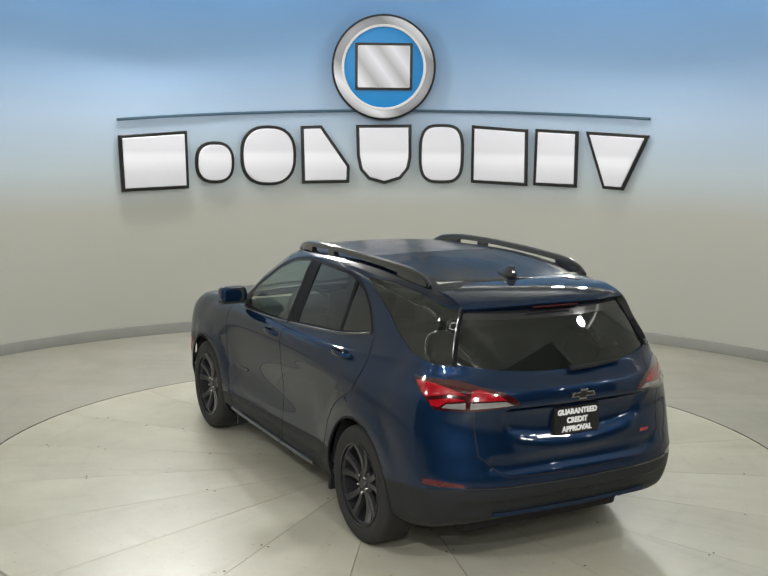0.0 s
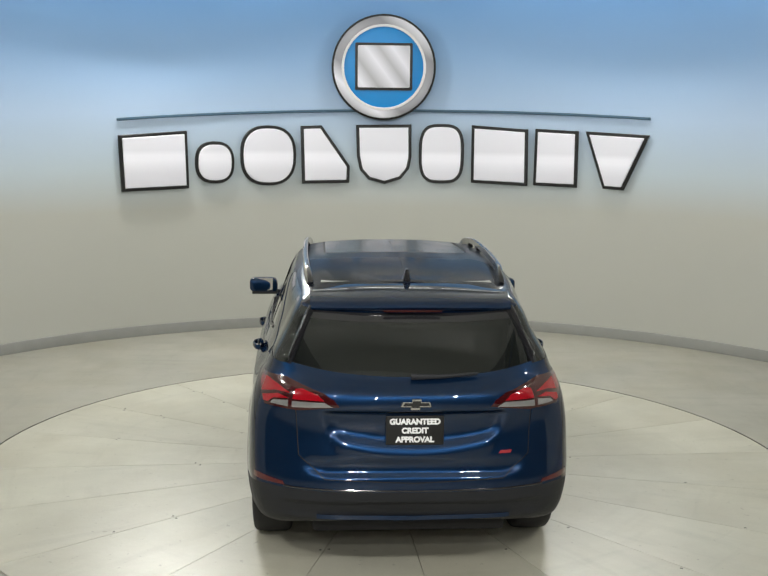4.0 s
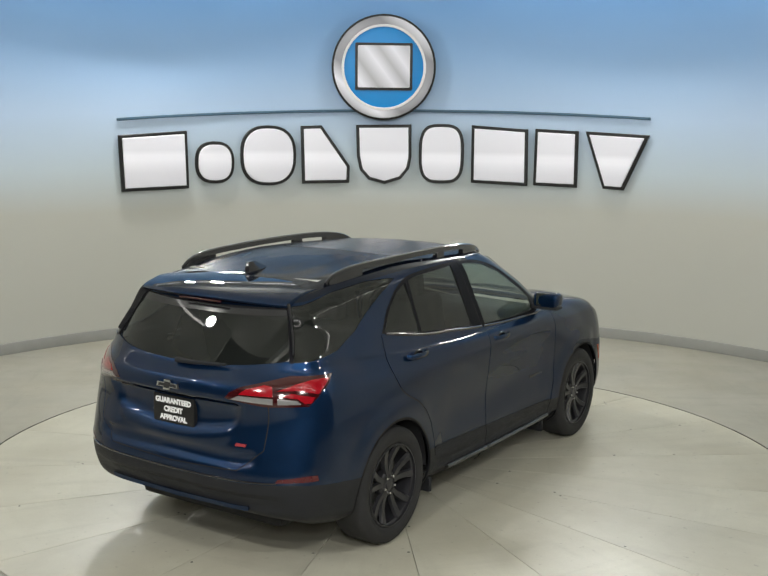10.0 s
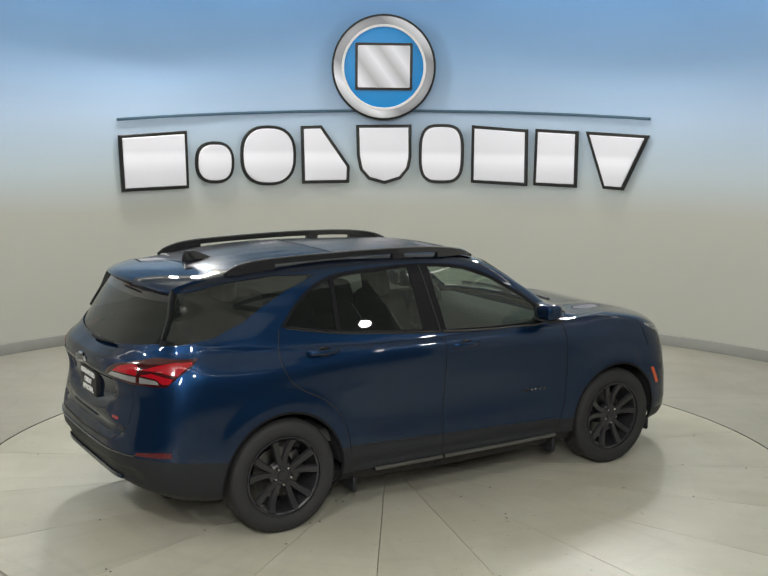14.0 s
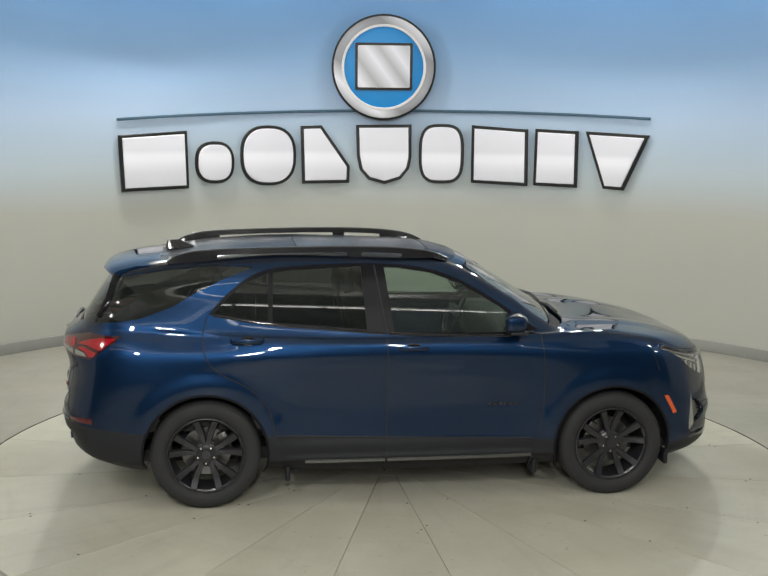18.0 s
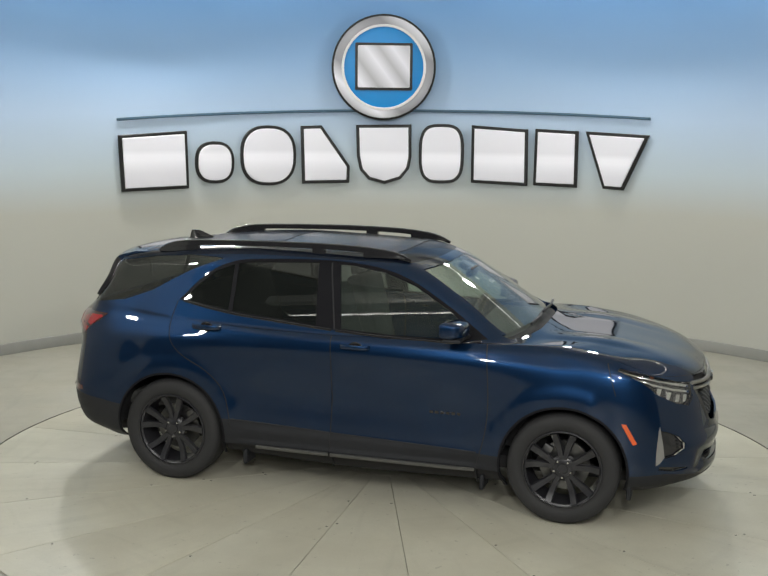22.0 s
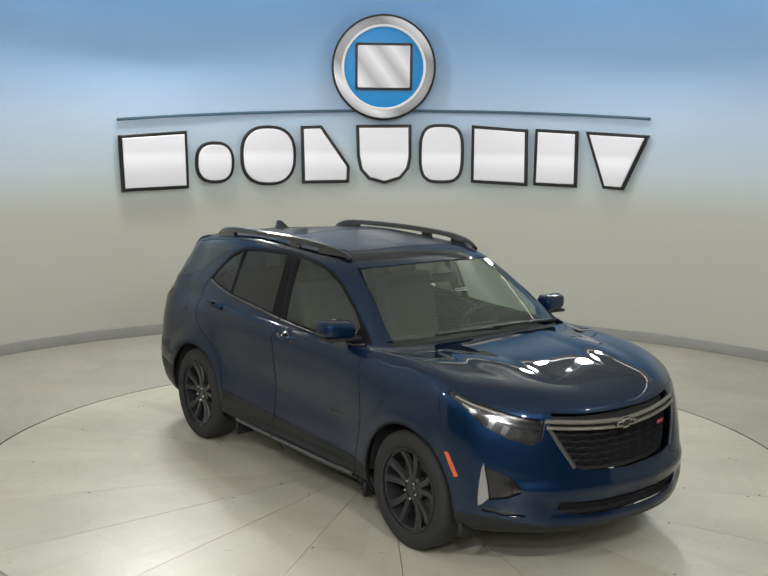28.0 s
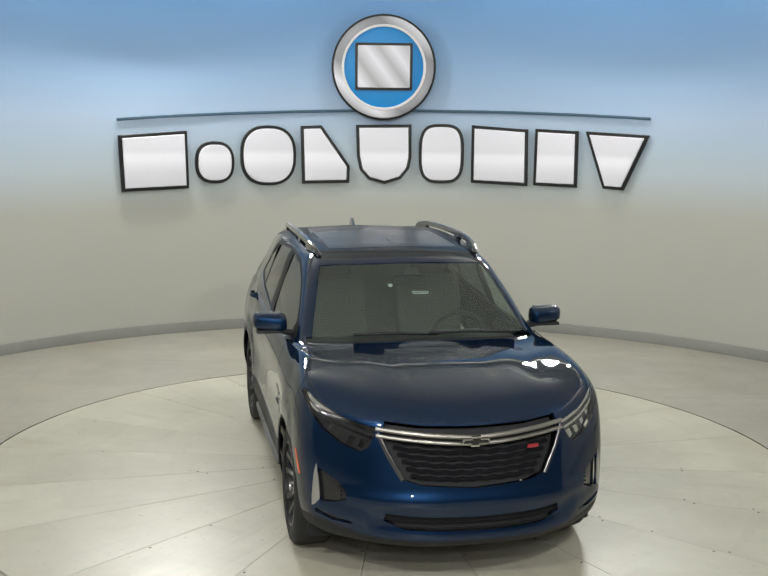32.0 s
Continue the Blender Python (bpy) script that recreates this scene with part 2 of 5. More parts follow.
# ---- mesh helpers ----
def mesh_of(bm, name, material, smooth=40):
    me = bpy.data.meshes.new(name)
    bm.normal_update()
    lim = radians(smooth)
    for f in bm.faces:
        f.smooth = True
    for e in bm.edges:
        e.smooth = len(e.link_faces) != 2 or e.calc_face_angle(0) < lim
    bm.to_mesh(me)
    bm.free()
    for m in (material if isinstance(material, (list, tuple)) else [material]):
        me.materials.append(m)
    return me


def part(name, bm, material, parent=None, label="", smooth=40):
    ob = new(name, mesh_of(bm, name, material, smooth))
    if parent is not None:
        ob.parent = parent
    if label:
        tagged(ob, label=label)
    return ob


def box(bm, cx, cy, cz, sx, sy, sz, bevel=0.0, seg=2, m=None):
    """A box of full sizes sx, sy, sz round a centre, its edges rounded."""
    r = bmesh.ops.create_cube(bm, size=1.0)
    vs = r["verts"]
    for v in vs:
        v.co = Vector((v.co.x * sx, v.co.y * sy, v.co.z * sz))
    if bevel:
        es = list({e for v in vs for e in v.link_edges})
        g = bmesh.ops.bevel(bm, geom=es, offset=bevel, segments=seg, affect="EDGES", profile=0.6)
        vs = list({v for f in g["faces"] for v in f.verts} | {v for v in vs if v.is_valid})
    t = (m or Matrix()) if m is not None else Matrix()
    for v in vs:
        v.co = t @ v.co + Vector((cx, cy, cz))
    return vs


def lathe(bm, prof, n=48, axis="y", close=False):
    """Turn a profile of (radius, along) round an axis."""
    rows = []
    for r, a in prof:
        row = []
        for i in range(n):
            t = 2 * math.pi * i / n
            c, s = r * math.cos(t), r * math.sin(t)
            row.append(bm.verts.new((c, a, s) if axis == "y" else (c, s, a)))
        rows.append(row)
    pairs = list(zip(rows, rows[1:])) + ([(rows[-1], rows[0])] if close else [])
    for a, b in pairs:
        for i in range(n):
            bm.faces.new((a[i], a[(i + 1) % n], b[(i + 1) % n], b[i]))
    bmesh.ops.recalc_face_normals(bm, faces=bm.faces)
    return rows


def sweep(bm, pts, sect, up=Vector((0, 0, 1)), cap=True, scales=None):
    """Carry a closed section of (side, up) along a line of points."""
    pts = [Vector(p) for p in pts]
    rows = []
    for i, p in enumerate(pts):
        d = (pts[min(i + 1, len(pts) - 1)] - pts[max(i - 1, 0)]).normalized()
        s = d.cross(up).normalized()
        u = s.cross(d)
        k = scales[i] if scales else 1.0
        rows.append([bm.verts.new(p + s * a * k + u * b * k) for a, b in sect])
    n = len(sect)
    for a, b in zip(rows, rows[1:]):
        for i in range(n):
            bm.faces.new((a[i], b[i], b[(i + 1) % n], a[(i + 1) % n]))
    if cap:
        bm.faces.new(rows[0])
        bm.faces.new(list(reversed(rows[-1])))
    bmesh.ops.recalc_face_normals(bm, faces=bm.faces)


def oval(a, b, n=10):
    return [(a * math.cos(2 * math.pi * i / n), b * math.sin(2 * math.pi * i / n)) for i in range(n)]


def spline(pts, k):
    """Points of a smooth curve through pts, k steps from one to the next."""
    P = [np.array(p, float) for p in pts]
    P = [2 * P[0] - P[1]] + P + [2 * P[-1] - P[-2]]
    out = []
    for i in range(1, len(P) - 2):
        p0, p1, p2, p3 = P[i - 1:i + 3]
        for j in range(k):
            t = j / k
            out.append(0.5 * (2 * p1 + (p2 - p0) * t + (2 * p0 - 5 * p1 + 4 * p2 - p3) * t * t + (3 * p1 - p0 - 3 * p2 + p3) * t ** 3))
    out.append(P[-2])
    return out


# ---- booth ----
def wall_at(deg, z, r=0.0):
    a = radians(deg)
    return Vector((WALL_X + (WALL_R - r) * math.sin(a), WALL_Y + (WALL_R - r) * math.cos(a), z))


OPEN_A = 60.0        # half angle of the open front
BEAM_Y, BEAM_Z = -4.95, 4.35      # beam over the car entrance
BEAM_TUBE_Z = 3.82                # tubes that hang under it
HALL = (9.0, -12.5, 6.5)


def ring_wall(bm, a0, a1, z0, z1, r0, r1, step=3.0):
    """A piece of the curved wall, with thickness."""
    n = max(1, int(abs(a1 - a0) / step))
    rows = []
    for i in range(n + 1):
        a = radians(a0 + (a1 - a0) * i / n)
        d = Vector((math.sin(a), math.cos(a), 0))
        c = Vector((WALL_X, WALL_Y, 0))
        rows.append([bm.verts.new(c + d * r + Vector((0, 0, z))) for r, z in ((r0, z0), (r0, z1), (r1, z1), (r1, z0))])
    for p, q in zip(rows, rows[1:]):
        for k in range(4):
            bm.faces.new((p[k], q[k], q[(k + 1) % 4], p[(k + 1) % 4]))
    bm.faces.new(rows[0])
    bm.faces.new(rows[-1][::-1])
    bmesh.ops.recalc_face_normals(bm, faces=bm.faces)


def booth():
    bm = bmesh.new()
    ring_wall(bm, -180 + OPEN_A, 180 - OPEN_A, 0.0, WALL_H, WALL_R, WALL_R + 0.16)
    tagged(part("wall_booth", bm, WALL), "curved white booth wall carrying an overlaid sky-blue fade", "wall", kind="structure")
    bm = bmesh.new()
    box(bm, 0, BEAM_Y - 0.1, (BEAM_Z + WALL_H) / 2, 9.6, 0.2, WALL_H - BEAM_Z)
    tagged(part("wall_header", bm, CEIL), "white beam over the wide car entrance", "wall", kind="structure")
    bm = bmesh.new()
    sect = [(0.0, 0.0), (0.018, 0.0), (0.018, 0.105), (0.012, 0.115), (0.0, 0.118)]
    rows = [[bm.verts.new(wall_at(a, z + 0.001, 0.002 + d)) for d, z in sect] for a in range(-118, 119, 2)]
    for p, q in zip(rows, rows[1:]):
        for i in range(len(sect) - 1):
            bm.faces.new((p[i], p[i + 1], q[i + 1], q[i]))
    bmesh.ops.recalc_face_normals(bm, faces=bm.faces)
    tagged(part("baseboard", bm, BASEB), "grey vinyl baseboard along the curved wall", "baseboard", kind="structure")
    bm = bmesh.new()
    lathe(bm, [(0.001, 0.0), (WALL_R + 0.16, 0.0), (WALL_R + 0.16, 0.12), (0.001, 0.12)], 72, "z")
    for v in bm.verts:
        v.co += Vector((WALL_X, WALL_Y, WALL_H + 0.002))
    tagged(part("ceiling", bm, CEIL), "white painted booth ceiling", "ceiling", kind="structure")
    # the dark hall round the booth
    hx, hy, hz = HALL
    bm = bmesh.new()
    box(bm, 0, -2.5, hz / 2 - 0.05, 2 * hx, 20.0, hz)
    for f in bm.faces:
        f.normal_flip()
    low = [f for f in bm.faces if f.calc_center_median().z < 0.1]
    bmesh.ops.delete(bm, geom=low, context="FACES_ONLY")
    tagged(part("wall_hall", bm, DARKWALL, smooth=10), "dark walls and roof of the surrounding hall", "wall", kind="structure")
    # floor with a round pit for the table
    bm = bmesh.new()
    n = 160
    ri = TABLE_R + 0.004
    a = [bm.verts.new((ri * math.cos(2 * math.pi * i / n), ri * math.sin(2 * math.pi * i / n), 0)) for i in range(n)]
    o = [bm.verts.new((15 * math.cos(2 * math.pi * i / n), 15 * math.sin(2 * math.pi * i / n), 0)) for i in range(n)]
    for i in range(n):
        j = (i + 1) % n
        bm.faces.new((a[i], o[i], o[j], a[j]))
    tagged(part("floor", bm, FLOOR, smooth=20), "pale worn sealed concrete floor", "floor", kind="structure")
    bm = bmesh.new()
    lathe(bm, [(TABLE_R + 0.0035, -0.001), (TABLE_R + 0.0035, -0.10), (0.001, -0.10)], 120, "z")
    tagged(part("pit_lining", bm, GAP), "dark pit lining under the turntable", "pit", kind="structure")


def turntable():
    """The round deck: twenty wedge plates screwed down edge to edge round a hub plate."""
    t = new("turntable")
    tagged(t, "round pale turntable deck of screwed wedge plates flush with the floor", "turntable")
    bm = bmesh.new()
    lathe(bm, [(0.001, -0.03), (TABLE_R - 0.02, -0.03), (TABLE_R - 0.02, -0.09), (0.001, -0.09)], 96, "z")
    part("drum", bm, GAP, t, "dark steel drum")
    bm = bmesh.new()
    lathe(bm, [(0.001, 0.0), (0.345, 0.0), (0.348, -0.003), (0.348, -0.03)], 48, "z")
    part("hub_plate", bm, TABLE, t)
    g, m, steps = 0.0020, 20, 8
    half = math.pi / m
    rim = TABLE_R - 0.009
    bm = bmesh.new()
    rows = []
    for r in (0.352, 0.8, 1.4, 2.1, rim):
        k = half - g / r
        rows.append([(r * math.cos(-k + 2 * k * i / steps), r * math.sin(-k + 2 * k * i / steps)) for i in range(steps + 1)])
    top = [[bm.verts.new((x, y, 0.0)) for x, y in l] for l in rows]
    for p, q in zip(top, top[1:]):
        for i in range(steps):
            bm.faces.new((p[i], q[i], q[i + 1], p[i + 1]))
    edge = [l[0] for l in top] + top[-1][1:] + [l[-1] for l in top[-2::-1]] + top[0][-2:0:-1]
    bot = [bm.verts.new((v.co.x, v.co.y, -0.03)) for v in edge]
    for i in range(len(edge)):
        j = (i + 1) % len(edge)
        bm.faces.new((edge[i], bot[i], bot[j], edge[j]))
    bmesh.ops.recalc_face_normals(bm, faces=bm.faces)
    first = part("deck_plate", bm, TABLE, t, smooth=20)
    bm = bmesh.new()
    lathe(bm, [(0.001, 0.0006), (0.004, 0.0012), (0.0075, 0.0014), (0.0085, 0.0002)], 8, "z")
    screw_mesh = mesh_of(bm, "screw", SCREW)
    for k in range(m):
        ob = first if k == 0 else new("deck_plate", first.data)
        ob.parent = t
        a = 2.2 + 9.0 + 18.0 * k
        ob.matrix_basis = pose(0, 0, 0, 0, 0, a)
        for r in (0.95, 1.36, 1.77, 2.18, 2.60):
            if random.random() < 0.6:
                continue
            for sgn in ((-1, 1), (1,), (-1,))[random.randrange(3)]:
                sc = new("screw", screw_mesh)
                sc.parent = t
                w = radians(2.2 + 18.0 * k) + sgn * 0.024 / r
                rr = r + random.uniform(-0.05, 0.05)
                sc.location = (rr * math.cos(w), rr * math.sin(w), 0.0)
    return t


def inset(pts, d):
    """A convex or nearly convex outline, drawn in by d metres."""
    n = len(pts)
    area = sum(pts[i][0] * pts[(i + 1) % n][1] - pts[(i + 1) % n][0] * pts[i][1] for i in range(n))
    sg = 1 if area > 0 else -1
    out = []
    for i in range(n):
        p, q, r = Vector(pts[i - 1]), Vector(pts[i]), Vector(pts[(i + 1) % n])
        a, b = (q - p).normalized(), (r - q).normalized()
        na, nb = Vector((-a.y, a.x)) * sg, Vector((-b.y, b.x)) * sg
        m = (na + nb).normalized()
        out.append(tuple(q + m * d / max(0.4, m.dot(na))))
    return out


def wall_plate(pts, r, depth, edge=0.008):
    """A flat plate with a chamfered edge, hung on the curved wall; pts in metres along the wall and up."""
    k = math.degrees(1 / WALL_R)
    bm = bmesh.new()
    loops = [[bm.verts.new(wall_at(x * k, z, d)) for x, z in l] for l, d in ((pts, r), (pts, r + depth - edge), (inset(pts, edge), r + depth))]
    n = len(pts)
    for a, b in zip(loops, loops[1:]):
        for i in range(n):
            bm.faces.new((a[i], a[(i + 1) % n], b[(i + 1) % n], b[i]))
    bm.faces.new(loops[-1])
    bmesh.ops.recalc_face_normals(bm, faces=bm.faces)
    return bm


def rounded(x0, x1, z0, z1, p=2.5, n=36):
    """A rounded block, in degrees along the wall and metres up."""
    cx, cz, a, b = (x0 + x1) / 2, (z0 + z1) / 2, (x1 - x0) / 2, (z1 - z0) / 2
    out = []
    for i in range(n):
        c, t = math.cos(2 * math.pi * i / n), math.sin(2 * math.pi * i / n)
        out.append((cx + a * math.copysign(abs(c) ** (2 / p), c), cz + b * math.copysign(abs(t) ** (2 / p), t)))
    return out


def disc_at(deg, z, r_out, r_in, depth0, depth1, n=64):
    """A flat ring or disc that hangs on the wall."""
    c = wall_at(deg, z, 0)
    out = (Vector((WALL_X, WALL_Y, z)) - c).normalized()
    side = Vector((0, 0, 1)).cross(out)
    bm = bmesh.new()
    rows = []
    prof = [(r_in, depth0), (r_in, depth1), (r_in + (r_out - r_in) * 0.12, depth1 + 0.006), (r_out - (r_out - r_in) * 0.12, depth1 + 0.006), (r_out, depth1), (r_out, depth0)]
    for r, d in prof:
        rows.append([bm.verts.new(c + out * d + (side * math.cos(2 * math.pi * i / n) + Vector((0, 0, 1)) * math.sin(2 * math.pi * i / n)) * max(r, 0.001)) for i in range(n)])
    for a, b in zip(rows, rows[1:]):
        for i in range(n):
            bm.faces.new((a[i], a[(i + 1) % n], b[(i + 1) % n], b[i]))
    bmesh.ops.recalc_face_normals(bm, faces=bm.faces)
    return bm


def overlay_sign():
    """The overlaid emblem, hung on the wall as plain shapes: a round badge, a thin arc and a row of white blocks."""
    s = new("overlay_sign")
    tagged(s, "overlay emblem hung on the wall, a blue badge above nine white shapes", "sign")
    part("badge_rim", disc_at(-1.3, 3.062, 0.605, 0.40, 0.04, 0.12), SIGNB, s, "black rim")
    part("badge_ring", disc_at(-1.3, 3.062, 0.58, 0.475, 0.05, 0.135), RING_SHEEN, s, "ring with a painted silver sheen")
    part("badge_lining", disc_at(-1.3, 3.062, 0.49, 0.46, 0.05, 0.14), WHITE, s, "white inner ring")
    part("badge_disc", disc_at(-1.3, 3.062, 0.475, 0.0, 0.05, 0.125), SIGNBLUE, s, "bright blue disc")
    for nm, k, d, m in (("emblem_back", -0.005, 0.130, SIGNB), ("emblem", 0.026, 0.150, EMBLEM_SHEEN)):
        bm = bmesh.new()
        c = wall_at(-1.3, 3.07, 0)
        out = (Vector((WALL_X, WALL_Y, 3.07)) - c).normalized()
        side = Vector((0, 0, 1)).cross(out)
        r = bmesh.ops.create_cube(bm, size=1.0)
        bmesh.ops.bevel(bm, geom=list(bm.edges), offset=0.02, segments=1, affect="EDGES")
        for v in bm.verts:
            x, y, z = v.co
            v.co = c + side * x * (0.655 - 2 * k) + Vector((0, 0, 1)) * z * (0.53 - 2 * k) + out * (d + y * 0.03)
        part(nm, bm, m, s)
    bm = bmesh.new()
    pts = [wall_at(-35.1 + 67.7 * k / 40, 2.567 - 0.093 * ((k - 20) / 20) ** 2 + 0.034 * (k - 20) / 20, 0.02) for k in range(41)]
    sweep(bm, pts, oval(0.012, 0.016, 8))
    part("arc_line", bm, SIGNLINE, s, "slate-blue line")
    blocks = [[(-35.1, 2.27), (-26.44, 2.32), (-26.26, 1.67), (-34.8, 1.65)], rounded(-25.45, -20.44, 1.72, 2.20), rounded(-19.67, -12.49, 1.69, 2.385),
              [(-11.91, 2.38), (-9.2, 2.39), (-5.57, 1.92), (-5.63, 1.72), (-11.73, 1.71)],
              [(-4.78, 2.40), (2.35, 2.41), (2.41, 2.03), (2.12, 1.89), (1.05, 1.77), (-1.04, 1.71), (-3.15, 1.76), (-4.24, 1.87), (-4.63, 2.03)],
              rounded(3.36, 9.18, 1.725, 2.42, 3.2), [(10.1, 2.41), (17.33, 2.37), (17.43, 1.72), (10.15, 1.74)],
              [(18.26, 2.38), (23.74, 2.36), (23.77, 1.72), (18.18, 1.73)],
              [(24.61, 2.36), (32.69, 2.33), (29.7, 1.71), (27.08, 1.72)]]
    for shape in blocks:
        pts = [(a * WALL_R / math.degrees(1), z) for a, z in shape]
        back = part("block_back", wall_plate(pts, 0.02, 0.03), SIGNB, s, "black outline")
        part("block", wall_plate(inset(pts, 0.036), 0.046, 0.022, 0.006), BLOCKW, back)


def lamps():
    """Small bright spots high in the booth and a ring of light tubes."""
    for x, y, z, w, r in LAMPS:
        p = Vector((x, y, z))
        d = bpy.data.lights.new("spot_light", "AREA")
        d.shape, d.size, d.energy, d.color = "DISK", r * 2, w, (0.98, 0.975, 0.93)
        aim = Vector((x * 0.05, y * 0.05, 1.1))
        t = tagged(new("spotlight"), "small round white spotlight high in the booth", "lamp", group="spotlights")
        t.matrix_basis = look(p, aim)
        bm = bmesh.new()
        lathe(bm, [(r * 1.02, -0.02), (r * 1.25, -0.03), (r * 1.3, 0.06), (r * 0.8, 0.12), (0.001, 0.125)], 24, "z")
        part("housing", bm, WHITE, t)
        bm = bmesh.new()
        up = look(p, aim).inverted()
        sweep(bm, [up @ Vector((x, y, z + 0.05)), up @ Vector((x, y, WALL_H if y > BEAM_Y else HALL[2] - 0.05))], oval(0.012, 0.012, 8), up=Vector((1, 0, 0.2)))
        part("hanger", bm, WHITE, t)
        o = new("spot_light", d)
        o.matrix_basis = look(p, aim) @ pose(0, 0, -0.012)
    for x in (-3.6, -2.4, -1.2, 0.0, 1.2, 2.4, 3.6):
        t = tagged(new("light_tube"), "straight white light tube under the entrance beam", "lamp", group="light tubes")
        bm = bmesh.new()
        sweep(bm, [(x - 0.57, BEAM_Y + 0.03, BEAM_TUBE_Z), (x + 0.57, BEAM_Y + 0.03, BEAM_TUBE_Z)], oval(0.016, 0.016, 8))
        part("tube", bm, BEAM_TUBE, t, "glowing tube")
        bm = bmesh.new()
        box(bm, x, BEAM_Y + 0.03, BEAM_TUBE_Z + 0.034, 1.18, 0.06, 0.024, 0.004, 1)
        part("tray", bm, WHITE, t, "white metal tray")
        for dx in (-0.45, 0.45):
            bm = bmesh.new()
            sweep(bm, [(x + dx, BEAM_Y - 0.02, BEAM_TUBE_Z + 0.04), (x + dx, BEAM_Y - 0.02, BEAM_Z + 0.02)], oval(0.004, 0.004, 6), up=Vector((1, 0, 0)))
            part("hanger", bm, WHITE, t)
    step = 15.0
    k = -int(105 / step)
    while k * step <= 105:
        a = k * step
        t = tagged(new("light_tube"), "long white light tube along the top of the wall", "lamp", group="light tubes")
        bm = bmesh.new()
        pts = [wall_at(a - 6.6 + 13.2 * i / 8, TUBE_Z, WALL_R - TUBE_R) for i in range(9)]
        sweep(bm, pts, oval(0.018, 0.018, 8))
        part("tube", bm, TUBE, t, "glowing tube")
        bm = bmesh.new()
        pts = [wall_at(a - 6.9 + 13.8 * i / 8, TUBE_Z + 0.035, WALL_R - TUBE_R - 0.03) for i in range(9)]
        sweep(bm, pts, [(-0.035, -0.012), (0.035, -0.012), (0.035, 0.02), (-0.035, 0.02)])
        part("tray", bm, WHITE, t, "white metal tray")
        k += 1


# ---- car body: rings stacked from the sill to the roof, then cut along the panel lines ----
def ring(xf, pf, xcf, ycf, w, xcr, ycr, xr, pr, z):
    """One half ring, front centre to rear centre. w: half widths along the side; z: height at the front centre, front corner,
    middle of the side, rear corner and rear centre."""
    zf, zcf, zm, zcr, zr = z
    pts = []
    for k in (0.0, 0.3, 0.6, 0.85):
        pts.append((xcf + (xf - xcf) * (1 - k ** pf), ycf * k, zf + (zcf - zf) * k ** 2))
    pts.append((xcf, ycf, zcf))
    for k, y in zip((0.12, 0.3, 0.5, 0.7, 0.88), w):
        z1 = zcf + (zm - zcf) * (1 - (1 - k * 2) ** 2) if k < 0.5 else zm + (zcr - zm) * (2 * k - 1) ** 1.6
        pts.append((xcf + (xcr - xcf) * k, y, z1))
    pts.append((xcr, ycr, zcr))
    for k in (0.85, 0.6, 0.3, 0.0):
        pts.append((xcr + (xr - xcr) * (1 - k ** pr), ycr * k, zr + (zcr - zr) * k ** 2))
    return pts


